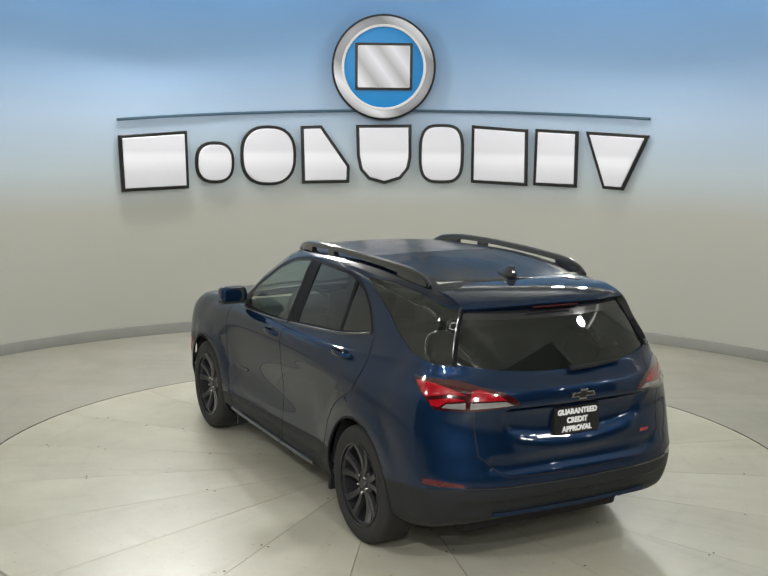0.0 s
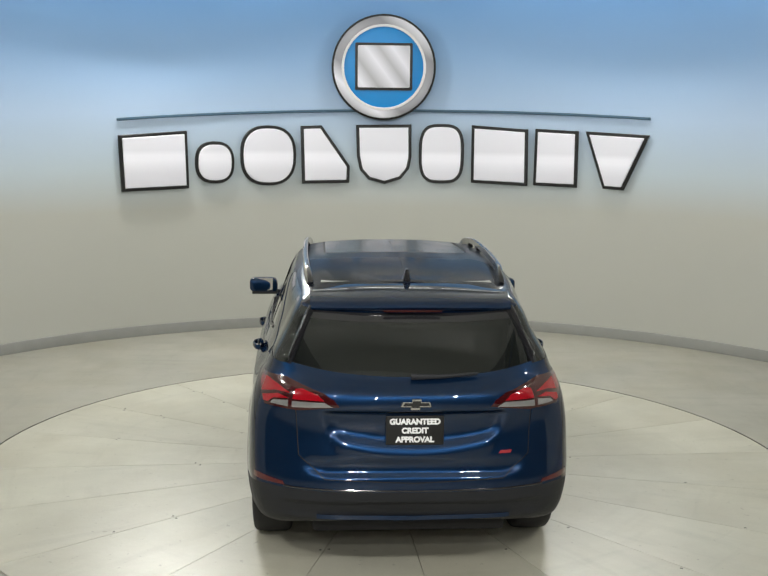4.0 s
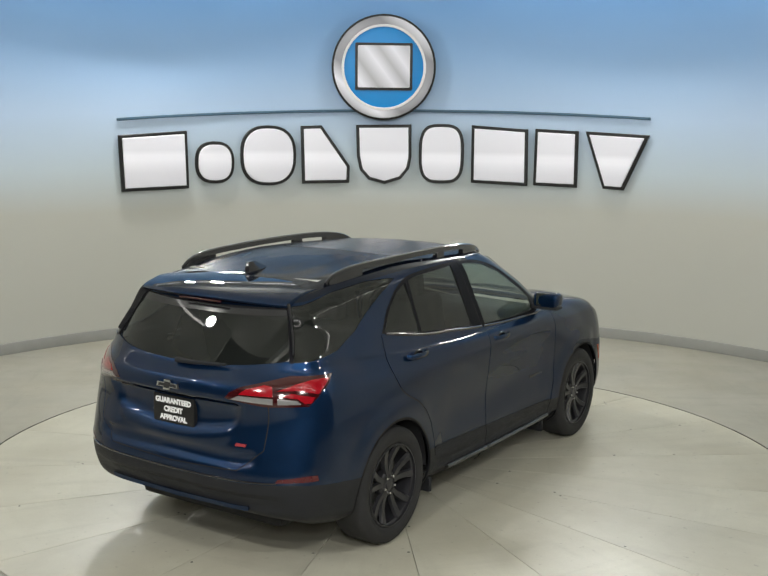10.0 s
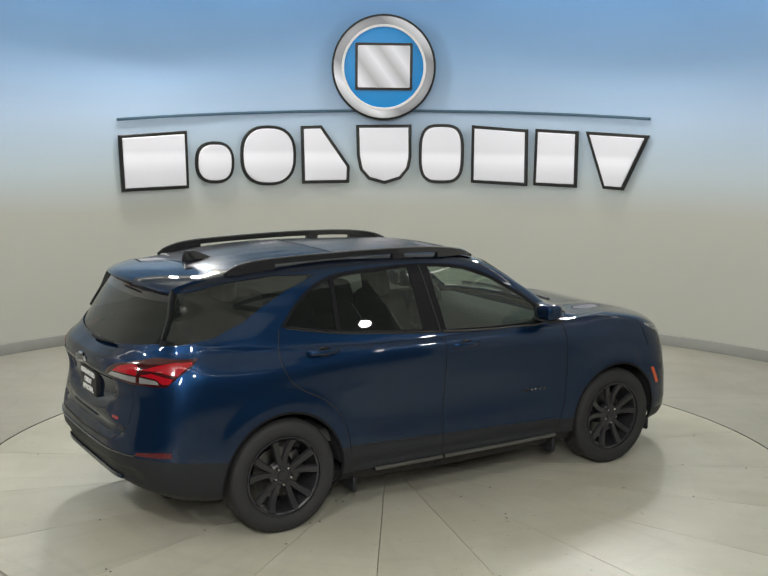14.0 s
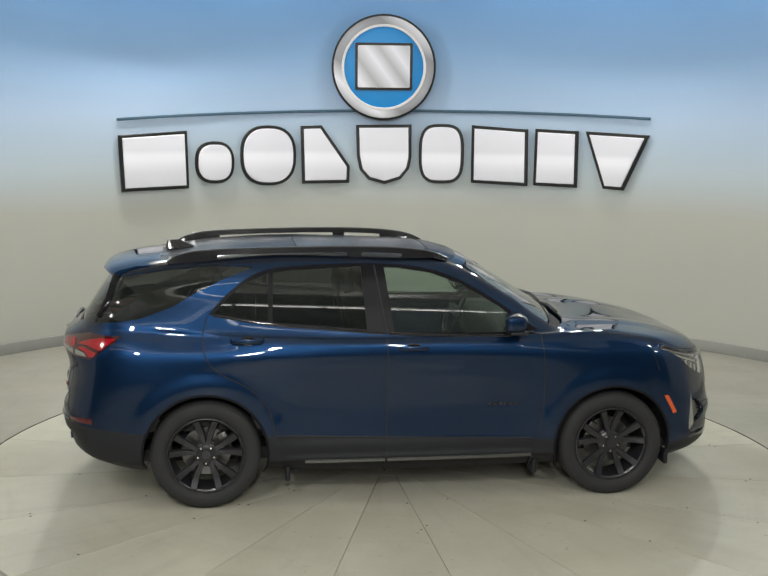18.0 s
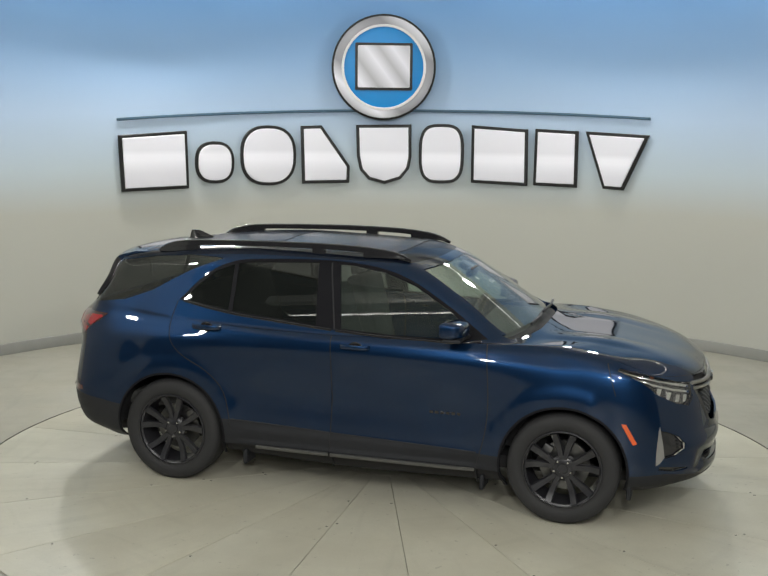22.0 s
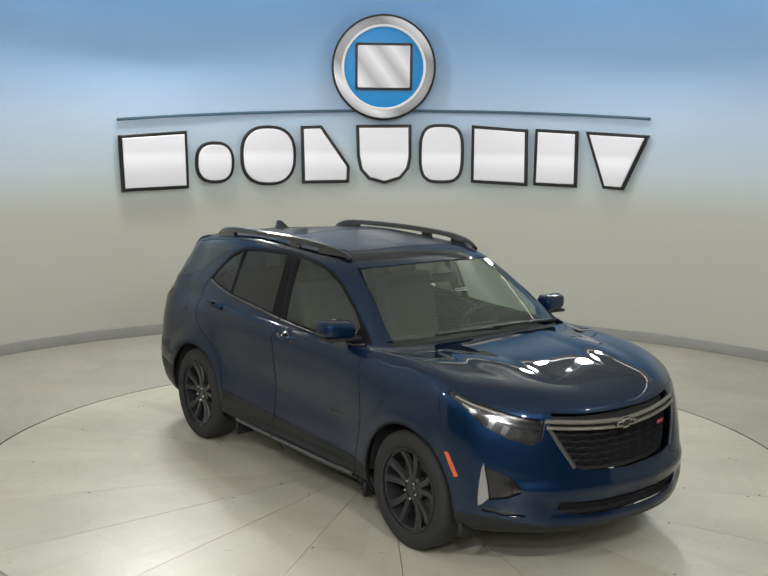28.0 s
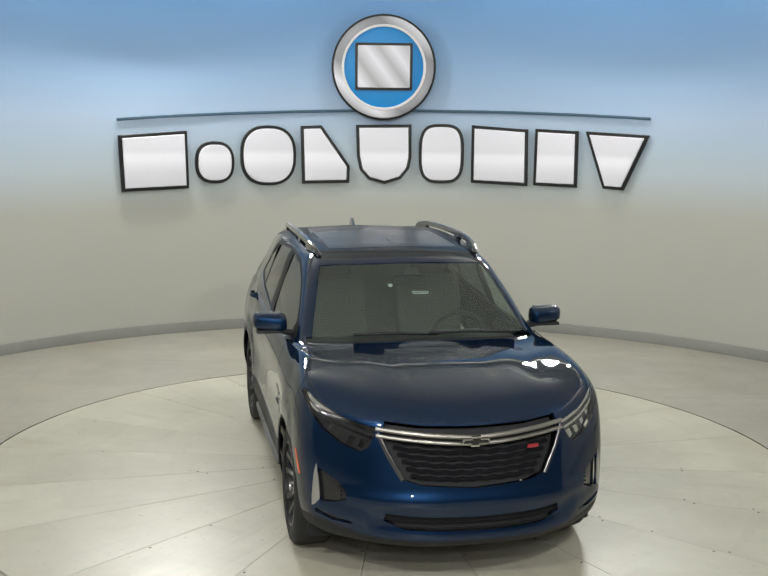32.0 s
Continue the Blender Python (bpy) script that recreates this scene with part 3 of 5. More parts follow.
RINGS = [
    ring(2.18, 2.6, 1.86, 0.74, (0.82, 0.80, 0.80, 0.80, 0.80), -1.98, 0.74, -2.13, 3.0, (0.24, 0.24, 0.175, 0.28, 0.34)),
    ring(2.255, 2.8, 1.90, 0.80, (0.88, 0.855, 0.855, 0.86, 0.875), -2.08, 0.80, -2.255, 4.4, (0.285, 0.29, 0.24, 0.35, 0.40)),
    ring(2.275, 3.0, 1.90, 0.84, (0.905, 0.885, 0.885, 0.89, 0.90), -2.10, 0.83, -2.30, 4.6, (0.38, 0.39, 0.34, 0.44, 0.48)),
    ring(2.265, 3.0, 1.88, 0.855, (0.915, 0.895, 0.890, 0.90, 0.915), -2.10, 0.85, -2.315, 4.8, (0.52, 0.53, 0.47, 0.56, 0.575)),
    ring(2.235, 3.0, 1.85, 0.865, (0.915, 0.890, 0.882, 0.895, 0.915), -2.07, 0.855, -2.295, 4.6, (0.68, 0.69, 0.66, 0.72, 0.72)),
    ring(2.20, 3.0, 1.82, 0.860, (0.912, 0.900, 0.898, 0.905, 0.905), -2.04, 0.845, -2.275, 4.2, (0.82, 0.85, 0.88, 0.91, 0.89)),
    ring(2.165, 3.0, 1.78, 0.845, (0.895, 0.905, 0.908, 0.910, 0.885), -2.02, 0.825, -2.315, 4.0, (0.915, 0.96, 1.00, 1.03, 1.03)),
    ring(2.09, 3.0, 1.67, 0.815, (0.865, 0.890, 0.900, 0.895, 0.850), -2.00, 0.800, -2.305, 3.8, (0.975, 1.045, 1.055, 1.10, 1.08)),
    ring(1.66, 3.2, 1.36, 0.765, (0.835, 0.860, 0.872, 0.868, 0.815), -1.985, 0.765, -2.255, 3.6, (1.09, 1.115, 1.10, 1.165, 1.12)),
    ring(1.08, 4.0, 0.95, 0.735, (0.812, 0.838, 0.845, 0.840, 0.800), -1.985, 0.742, -2.215, 3.4, (1.165, 1.145, 1.125, 1.215, 1.15)),
    ring(0.755, 3.2, 0.645, 0.665, (0.738, 0.758, 0.764, 0.757, 0.722), -1.925, 0.672, -2.105, 3.4, (1.375, 1.345, 1.345, 1.345, 1.32)),
    ring(0.43, 3.0, 0.295, 0.585, (0.648, 0.668, 0.674, 0.666, 0.634), -1.89, 0.598, -1.995, 3.4, (1.565, 1.545, 1.565, 1.485, 1.475)),
    ring(0.30, 3.0, 0.15, 0.545, (0.580, 0.605, 0.610, 0.600, 0.570), -1.84, 0.540, -1.92, 3.4, (1.605, 1.595, 1.615, 1.53, 1.52)),
    ring(0.10, 2.6, 0.00, 0.300, (0.310, 0.320, 0.320, 0.315, 0.300), -1.72, 0.280, -1.80, 3.0, (1.632, 1.628, 1.640, 1.57, 1.555)),
    ring(-0.06, 2.0, -0.06, 0.001, (0.001, 0.001, 0.001, 0.001, 0.001), -1.66, 0.001, -1.66, 2.0, (1.638, 1.638, 1.648, 1.585, 1.58)),
]
KU, KV = 10, 9


def bump(t):
    """1 at 0, falling smoothly to 0 at 1."""
    t = min(1.0, abs(t))
    return (1 - t * t) ** 2


def step(t):
    t = min(1.0, max(0.0, t))
    return t * t * (3 - 2 * t)


def relief(x, y, z, u, v):
    """Pressed shapes, in metres outwards."""
    d = 0.0
    if u > 10.6 and 3.5 < v < 8.6:       # tailgate: hollow round the plate, lip under it
        a = step((0.47 + 0.35 * (z - 0.88) - abs(y)) / 0.05)
        low = 0.79 + 0.30 * y * y
        d -= 0.026 * a * step((z - low) / 0.04) * step((1.000 - z) / 0.03)
        d += 0.012 * a * bump((z - low + 0.035) / 0.05)
        d -= 0.020 * step((0.60 - abs(y)) / 0.06) * step((z - 0.61 - 0.25 * max(0, abs(y) - 0.4)) / 0.03) * step((0.74 - z) / 0.05)
    if 6.8 < v < 9.0 and u < 4.2:        # hood: two raised ridges
        yy = 0.34 + 0.14 * (1.0 - (x - 1.0) / 1.1)
        d += (0.009 * bump((y - yy) / 0.15) + 0.004 * step((yy - y) / 0.2)) * step((2.0 - x) / 0.4) * step((x - 1.08) / 0.25)
    if 4.6 < u < 10.2 and v < 9:         # side: hollow above the sill, rounded arches
        d -= 0.007 * bump((z - 0.62) / 0.24) * step((0.80 - abs(x + 0.02)) / 0.12)
        d += 0.012 * bump((z - 0.315) / 0.035) * step((0.88 - abs(x)) / 0.1)
        d += 0.005 * bump((z - 0.405) / 0.05) * step((0.90 - abs(x)) / 0.1)
        for hx in (HUB_F, HUB_R):
            r = math.hypot(x - hx, z - HUB_Z)
            d += 0.012 * step((0.56 - r) / 0.10) * step((z - 0.2) / 0.1)
    if u < 4.4 and v < 6.2:              # front bumper: shelf over the lower intake
        d -= 0.022 * bump((z - 0.41) / 0.09) * step((0.62 - y) / 0.1)
        d += 0.010 * bump((z - 0.52) / 0.06) * step((0.80 - y) / 0.2)
    if u > 10.0 and v < 4.2:             # rear bumper: step above the cladding
        d -= 0.014 * step((0.50 - z) / 0.03) * step((z - 0.38) / 0.05) * step((0.75 - y) / 0.1)
    if v > 12.05 and -1.55 < x < -0.78:  # roof: pressed ribs behind the sunroof
        for yy in (0.0, 0.20, 0.40):
            d -= 0.0012 * bump((y - yy) / 0.08) * step((x + 1.55) / 0.1) * step((-0.78 - x) / 0.1)
    return d


def fair(pts, k):
    """A curve through unevenly spaced points that keeps free of waves, k steps from one to the next."""
    P = np.array(pts, float)
    n = len(P)
    h = np.maximum(np.linalg.norm(P[1:] - P[:-1], axis=1), 1e-4) ** 0.75
    d = (P[1:] - P[:-1]) / h[:, None]
    m = np.empty_like(P)
    m[0], m[-1] = d[0], d[-1]
    if abs(P[0][1]) < 1e-6 and abs(P[-1][1]) < 1e-6:      # a ring meets the middle plane squarely
        m[0] = m[0] * (0, 1, 0)
        m[-1] = m[-1] * (0, 1, 0)
    for i in range(1, n - 1):
        m[i] = (d[i - 1] * h[i] + d[i] * h[i - 1]) / (h[i] + h[i - 1])
    out = []
    for i in range(n - 1):
        for j in range(k):
            t = j / k
            a, b, c, e = 2 * t ** 3 - 3 * t * t + 1, t ** 3 - 2 * t * t + t, 3 * t * t - 2 * t ** 3, t ** 3 - t * t
            out.append(a * P[i] + b * h[i] * m[i] + c * P[i + 1] + e * h[i] * m[i + 1])
    out.append(P[-1])
    return out


def hull():
    rows = [fair(r, KU) for r in RINGS]
    n = len(rows[0])
    cols = np.array([fair([r[i] for r in rows], KV) for i in range(n)])
    m = cols.shape[1]
    cols[0, :, 1] = cols[-1, :, 1] = 0.0

    def normals(c):
        e = np.concatenate([c[1:2] * (1, -1, 1), c, c[-2:-1] * (1, -1, 1)])
        du = e[2:] - e[:-2]
        dv = np.gradient(c, axis=1)
        nn = np.cross(dv, du)
        ln = np.linalg.norm(nn, axis=2, keepdims=True)
        nn = np.where(ln > 1e-7, nn / np.maximum(ln, 1e-7), (0, 0, 1.0))
        nn[:, -1] = nn[:, -2] * (1, 0, 1)
        nn[:, -1] /= np.maximum(np.linalg.norm(nn[:, -1], axis=1, keepdims=True), 1e-7)
        return nn
    nn = normals(cols)
    if nn[n // 2, m // 3, 1] < 0:
        nn = -nn
    for i in range(n):
        for j in range(m):
            x, y, z = cols[i, j]
            cols[i, j] += nn[i, j] * relief(x, y, z, i / KU, j / KV)
    cols[:, :, 1] = np.maximum(cols[:, :, 1], 0.0)
    n2 = normals(cols)
    if n2[n // 2, m // 3, 1] < 0:
        n2 = -n2
    verts, polys = [], []
    for i in range(n):
        for j in range(m):
            verts.append((*cols[i, j], i / KU, j / KV, *n2[i, j]))
    for i in range(n - 1):
        for j in range(m - 1):
            polys.append([i * m + j, (i + 1) * m + j, (i + 1) * m + j + 1, i * m + j + 1])
    return verts, polys


SIDE = lambda v: (v[0], v[2])
FRONT = lambda v: (v[1], v[2])
TOP = lambda v: (v[0], v[1])
GRID = lambda v: (v[3], v[4])
NOSE = lambda v: (v[1] - (v[0] - 2.1), v[2])     # wraps round the front corner
TAIL = lambda v: (v[1] + (v[0] + 2.2), v[2])     # wraps round the rear corner


def inside(p, poly):
    x, y = p
    c = False
    n = len(poly)
    for i in range(n):
        x1, y1 = poly[i]
        x2, y2 = poly[i - 1]
        if (y1 > y) != (y2 > y) and x < (x2 - x1) * (y - y1) / (y2 - y1) + x1:
            c = not c
    return c


class Skin:
    """The half body as polygons that outlines cut and name."""

    def __init__(self):
        self.verts, self.polys = hull()
        self.names = ["body"] * len(self.polys)

    def mean(self, p):
        k = len(p)
        return [sum(self.verts[i][a] for i in p) / k for a in range(5)]

    def cut(self, flat, outline, where, name=None, closed=True, over=None):
        """Cut the skin along an outline, seen in the flat view; name what lies inside."""
        flats = {}

        def at(i):
            if i not in flats:
                flats[i] = flat(self.verts[i])
            return flats[i]
        xs, ys = [p[0] for p in outline], [p[1] for p in outline]
        lo, hi = (min(xs), min(ys)), (max(xs), max(ys))
        cand, rest, rn, cn = [], [], [], []
        for p, nm in zip(self.polys, self.names):
            c = self.mean(p)
            q = [at(i) for i in p]
            if where(c) and max(a[0] for a in q) >= lo[0] and min(a[0] for a in q) <= hi[0] and max(a[1] for a in q) >= lo[1] and min(a[1] for a in q) <= hi[1]:
                cand.append(p)
                cn.append(nm)
            else:
                rest.append(p)
                rn.append(nm)
        m = len(outline)
        for s in range(m if closed else m - 1):
            a, b = outline[s], outline[(s + 1) % m]
            dx, dy = b[0] - a[0], b[1] - a[1]
            ln = math.hypot(dx, dy)
            if ln < 1e-9:
                continue
            nx, ny = -dy / ln, dx / ln
            x0, x1, y0, y1 = min(a[0], b[0]) - 1e-4, max(a[0], b[0]) + 1e-4, min(a[1], b[1]) - 1e-4, max(a[1], b[1]) + 1e-4
            made, out, on = {}, [], []
            for p, nm in zip(cand, cn):
                q = [at(i) for i in p]
                if max(e[0] for e in q) < x0 or min(e[0] for e in q) > x1 or max(e[1] for e in q) < y0 or min(e[1] for e in q) > y1:
                    out.append(p)
                    on.append(nm)
                    continue
                d = [(e[0] - a[0]) * nx + (e[1] - a[1]) * ny for e in q]
                if max(d) < 1e-6 or min(d) > -1e-6:
                    out.append(p)
                    on.append(nm)
                    continue
                l, r = [], []
                for k in range(len(p)):
                    i, j, di, dj = p[k], p[(k + 1) % len(p)], d[k], d[(k + 1) % len(p)]
                    if di >= -1e-6:
                        l.append(i)
                    if di <= 1e-6:
                        r.append(i)
                    if (di > 1e-6 and dj < -1e-6) or (di < -1e-6 and dj > 1e-6):
                        key = (min(i, j), max(i, j))
                        if key not in made:
                            t = di / (di - dj)
                            v1, v2 = self.verts[i], self.verts[j]
                            made[key] = len(self.verts)
                            self.verts.append(tuple(v1[e] + (v2[e] - v1[e]) * t for e in range(8)))
                        l.append(made[key])
                        r.append(made[key])
                for g in (l, r):
                    if len(g) > 2:
                        out.append(g)
                        on.append(nm)
            cand, cn = out, on
        if name:
            for k, p in enumerate(cand):
                if (over is None or cn[k] in over) and where(self.mean(p)):
                    q = [at(i) for i in p]
                    c = (sum(e[0] for e in q) / len(q), sum(e[1] for e in q) / len(q))
                    if inside(c, outline):
                        cn[k] = name
        self.polys, self.names = rest + cand, rn + cn

    def band(self, flat, line, width, where, name="seam", over=None):
        """Cut a narrow strip along a line."""
        l, r = [], []
        for i, p in enumerate(line):
            a, b = line[max(i - 1, 0)], line[min(i + 1, len(line) - 1)]
            dx, dy = b[0] - a[0], b[1] - a[1]
            n = math.hypot(dx, dy) or 1
            l.append((p[0] - dy / n * width / 2, p[1] + dx / n * width / 2))
            r.append((p[0] + dy / n * width / 2, p[1] - dx / n * width / 2))
        self.cut(flat, l + r[::-1], where, name, over=over)

    def paint(self, name, where, over=("body",)):
        for k, p in enumerate(self.polys):
            if self.names[k] in over and where(self.mean(p)):
                self.names[k] = name

    def even(self, names):
        """Lay the named polygons of the side onto one gently bowed sheet."""
        idx = sorted({i for p, nm in zip(self.polys, self.names) if nm in names for i in p})
        v = np.array([self.verts[i] for i in idx])
        x, z = v[:, 0], v[:, 2] - 1.3
        A = np.stack([np.ones_like(x), z, z * z, x, x * x], axis=1)
        bow = -0.14 * z * z - 0.02 * x * x            # the bow of the glass, up and along
        k = np.linalg.lstsq(A[:, [0, 1, 3]], v[:, 1] - bow, rcond=None)[0]
        k = (k[0], k[1], -0.14, k[2], -0.02)
        fresh = {}
        for i, y, a, b in zip(idx, A @ k, x, z):
            o = self.verts[i]
            nr = Vector((-k[3] - 2 * k[4] * a, 1.0, -k[1] - 2 * k[2] * b)).normalized()
            fresh[i] = len(self.verts)
            self.verts.append((o[0], min(y, o[1] + 0.002), o[2], o[3], o[4], *nr))
        for n, (p, nm) in enumerate(zip(self.polys, self.names)):
            if nm in names:
                self.polys[n] = [fresh[i] for i in p]

    def even_end(self, names, bow):
        """Lay the named polygons of an end onto one sheet, bowed evenly across and up."""
        idx = sorted({i for p, nm in zip(self.polys, self.names) if nm in names for i in p})
        v = np.array([self.verts[i] for i in idx])
        y, z = v[:, 1], v[:, 2] - 1.3
        e = 1.0 if v[:, 0].mean() > 0 else -1.0
        A = np.stack([np.ones_like(y), z, z * z, y * y, y ** 4], axis=1)
        k = np.linalg.lstsq(A[:, [0, 1, 3, 4]], v[:, 0] + e * bow * z * z, rcond=None)[0]
        k = (k[0], k[1], -e * bow, k[2], k[3])
        fresh = {}
        for i, x, b, c in zip(idx, A @ k, y, z):
            o = self.verts[i]
            nr = Vector((1.0, -2 * k[3] * b - 4 * k[4] * b ** 3, -k[1] - 2 * k[2] * c)).normalized() * e
            fresh[i] = len(self.verts)
            self.verts.append((x, o[1], o[2], o[3], o[4], *nr))
        for n, (p, nm) in enumerate(zip(self.polys, self.names)):
            if nm in names:
                self.polys[n] = [fresh[i] for i in p]

    def piece(self, names, sides, push=0.0, rim=0.0):
        """A mesh of the named polygons: on the left (1), the right (-1) or both. push: metres inwards; rim: depth of the turned-in edge."""
        co, faces, nors = [], [], []
        for s in sides:
            idx, sharp, edges = {}, [], {}
            for p, nm in zip(self.polys, self.names):
                if nm not in names:
                    continue
                vs = []
                for i in p:
                    if i not in idx:
                        v = self.verts[i]
                        nr = Vector((v[5], v[6] * s, v[7])).normalized()
                        idx[i] = len(co)
                        co.append(Vector((v[0], v[1] * s, v[2])) - nr * push)
                        sharp.append(nr)
                        nors.append(nr)
                    if idx[i] not in vs:
                        vs.append(idx[i])
                if len(vs) < 3:
                    continue
                vs = vs if s > 0 else vs[::-1]
                e1, e2 = co[vs[1]] - co[vs[0]], co[vs[2]] - co[vs[0]]
                ar = sum(((co[vs[k]] - co[vs[0]]).cross(co[vs[k + 1]] - co[vs[0]]) for k in range(1, len(vs) - 1)), Vector())
                if ar.length < 1e-9:
                    continue
                if ar.dot(nors[vs[0]]) < 0:
                    vs = vs[::-1]
                faces.append((vs, True))
                for k in range(len(vs)):
                    a, b = vs[k], vs[(k + 1) % len(vs)]
                    edges[(a, b)] = edges.get((a, b), 0) + 1
            if rim:
                for (a, b) in list(edges):
                    if (b, a) in edges or (abs(co[a].y) < 1e-5 and abs(co[b].y) < 1e-5):
                        continue
                    k = len(co)
                    co += [co[a].copy(), co[b].copy(), co[b] - nors[b] * rim, co[a] - nors[a] * rim]
                    f = (co[k] - co[k + 1]).cross(co[k + 2] - co[k + 1])
                    f = f.normalized() if f.length > 1e-12 else Vector((0, 0, 1))
                    nors += [f, f, f, f]
                    faces.append(([k + 1, k, k + 3, k + 2], True))
        me = bpy.data.meshes.new("skin")
        me.from_pydata([tuple(v) for v in co], [], [f for f, _ in faces])
        me.polygons.foreach_set("use_smooth", [True] * len(me.polygons))
        loops = np.empty(len(me.loops), dtype=np.int32)
        me.loops.foreach_get("vertex_index", loops)
        if len(faces):
            me.normals_split_custom_set([tuple(nors[i]) for i in loops])
        return me


def arc(cx, cz, r, a0, a1, n=24):
    return [(cx + r * math.cos(radians(a0 + (a1 - a0) * i / n)), cz + r * math.sin(radians(a0 + (a1 - a0) * i / n))) for i in range(n + 1)]


def smooth_line(pts, k=4):
    return [tuple(p) for p in spline(pts, k)]


def cut_skin():
    s = Skin()
    side = lambda c: 3.4 < c[3] < 10.8 and c[1] > 0.5
    low = lambda c: side(c) and c[4] < 8.6
    front = lambda c: c[3] < 5.0 and c[4] < 8.3 and c[0] > 1.4
    rear = lambda c: c[3] > 9.0 and c[4] < 9.3 and c[0] < -1.5
    # wheel arches: black lip, then the opening
    for hx in (HUB_F, HUB_R):
        s.cut(SIDE, arc(hx, HUB_Z + 0.005, 0.410, -40, 220, 40) + [(hx - 0.40, 0.0), (hx + 0.40, 0.0)], low, "arch_lip")
        s.cut(SIDE, arc(hx, HUB_Z + 0.005, 0.395, -40, 220, 40) + [(hx - 0.38, 0.0), (hx + 0.38, 0.0)], low, "hole")
    # sill cladding between the wheels
    s.cut(SIDE, [(-1.05, 0.0), (1.05, 0.0), (1.05, 0.405), (0.90, 0.41), (-0.19, 0.450), (-0.92, 0.480), (-1.05, 0.485)], low, "sill", over=("body",))
    s.cut(SIDE, [(-1.0, 0.0), (1.0, 0.0), (1.0, 0.305), (-1.0, 0.305)], low, "rocker", over=("sill",))
    # side glass
    win = smooth_line([(-1.335, 1.262), (-0.94, 1.197), (-0.22, 1.135), (0.20, 1.112), (0.62, 1.108)], 3) + [(0.84, 1.135), (0.80, 1.160)] + \
        smooth_line([(0.60, 1.300), (0.34, 1.450), (0.13, 1.527), (-0.10, 1.562), (-0.40, 1.572), (-0.83, 1.556), (-0.98, 1.530), (-1.10, 1.478), (-1.22, 1.385)], 3)
    up = lambda c: 3.2 < c[3] < 10.9 and 7.5 < c[4] < 11.6
    s.cut(SIDE, win, up, "window_surround")
    glass = lambda c: up(c)
    s.cut(SIDE, [(-0.135, 1.146), (0.20, 1.130), (0.60, 1.127), (0.66, 1.135), (0.67, 1.215), (0.58, 1.290), (0.33, 1.436), (0.12, 1.512), (-0.10, 1.546), (-0.19, 1.550)], up, "front_window", over=("window_surround",))
    s.cut(SIDE, [(-0.315, 1.160), (-0.345, 1.556), (-0.80, 1.540), (-0.92, 1.524), (-0.925, 1.212)], up, "rear_window", over=("window_surround",))
    s.cut(SIDE, [(-0.955, 1.217), (-0.950, 1.518), (-1.08, 1.468), (-1.20, 1.375), (-1.300, 1.268)], up, "quarter_window", over=("window_surround",))
    cw = [(-2.10, 1.20), (-1.99, 1.208), (-1.76, 1.238), (-1.56, 1.31), (-1.42, 1.390), (-1.25, 1.474), (-1.10, 1.531), (-1.045, 1.550), (-1.10, 1.557), (-1.30, 1.562), (-1.60, 1.535), (-1.91, 1.487), (-2.10, 1.46)]
    s.cut(SIDE, cw, lambda c: 7.4 < c[3] < 10.6 and 8.0 < c[4] < 11.8, "cargo_window", over=("body",))
    # windscreen, rear glass, hood and roof follow the rings
    s.cut(GRID, [(-1, 9.10), (3.72, 9.10), (3.66, 10.9), (-1, 10.92)], lambda c: True, "windscreen", over=("body",))
    s.cut(GRID, [(10.75, 9.08), (15, 9.08), (15, 10.95), (10.75, 10.95)], lambda c: True, "rear_glass", over=("body",))
    s.cut(GRID, [(10.75, 10.62), (15, 10.62), (15, 10.95), (10.75, 10.95)], lambda c: True, "rear_glass_band", over=("rear_glass",))
    s.cut(GRID, [(10.55, 8.95), (10.75, 8.95), (10.75, 11.2), (10.55, 11.2)], lambda c: True, "rear_pillar", over=("body",))
    s.cut(GRID, [(-1, 10.92), (3.66, 10.9), (3.70, 11.12), (-1, 11.12)], lambda c: True, "windscreen_band", over=("body",))
    s.cut(GRID, [(-1, 6.12), (2.6, 6.12), (3.4, 6.30), (4.02, 7.2), (4.02, 8.92), (-1, 8.92)], lambda c: True, "hood", over=("body",))
    s.cut(GRID, [(-1, 8.92), (4.02, 8.92), (4.02, 9.1), (-1, 9.1)], lambda c: True, "cowl", over=("body",))
    s.cut(TOP, [(0.17, -0.1), (0.16, 0.30), (0.10, 0.47), (-0.70, 0.47), (-0.74, 0.40), (-0.76, -0.1)], lambda c: c[4] > 11.9, "sunroof")
    s.band(TOP, [(0.17, -0.1), (0.16, 0.30), (0.10, 0.47), (-0.70, 0.47), (-0.74, 0.40), (-0.76, -0.1)], 0.012, lambda c: c[4] > 11.9, over=("body", "sunroof"))
    s.paint("roof", lambda c: c[4] > 11.35)
    # nose
    gr = [(-0.1, 0.905), (0.30, 0.917), (0.475, 0.935), (0.50, 0.865), (0.465, 0.76), (0.40, 0.640), (0.30, 0.610), (-0.1, 0.580)]
    s.cut(FRONT, gr, front, "grille", over=("body", "hood"))
    s.cut(NOSE, [(0.52, 0.900), (0.545, 0.80), (0.62, 0.765), (0.80, 0.80), (0.98, 0.86), (1.16, 0.955), (1.30, 1.01), (1.26, 1.025), (1.0, 0.975), (0.75, 0.925)], front, "headlamp", over=("body", "hood"))
    hl = ("headlamp",)
    s.band(NOSE, [(0.545, 0.880), (0.78, 0.918), (1.02, 0.966), (1.24, 1.012)], 0.016, front, "lamp_strip", over=hl)
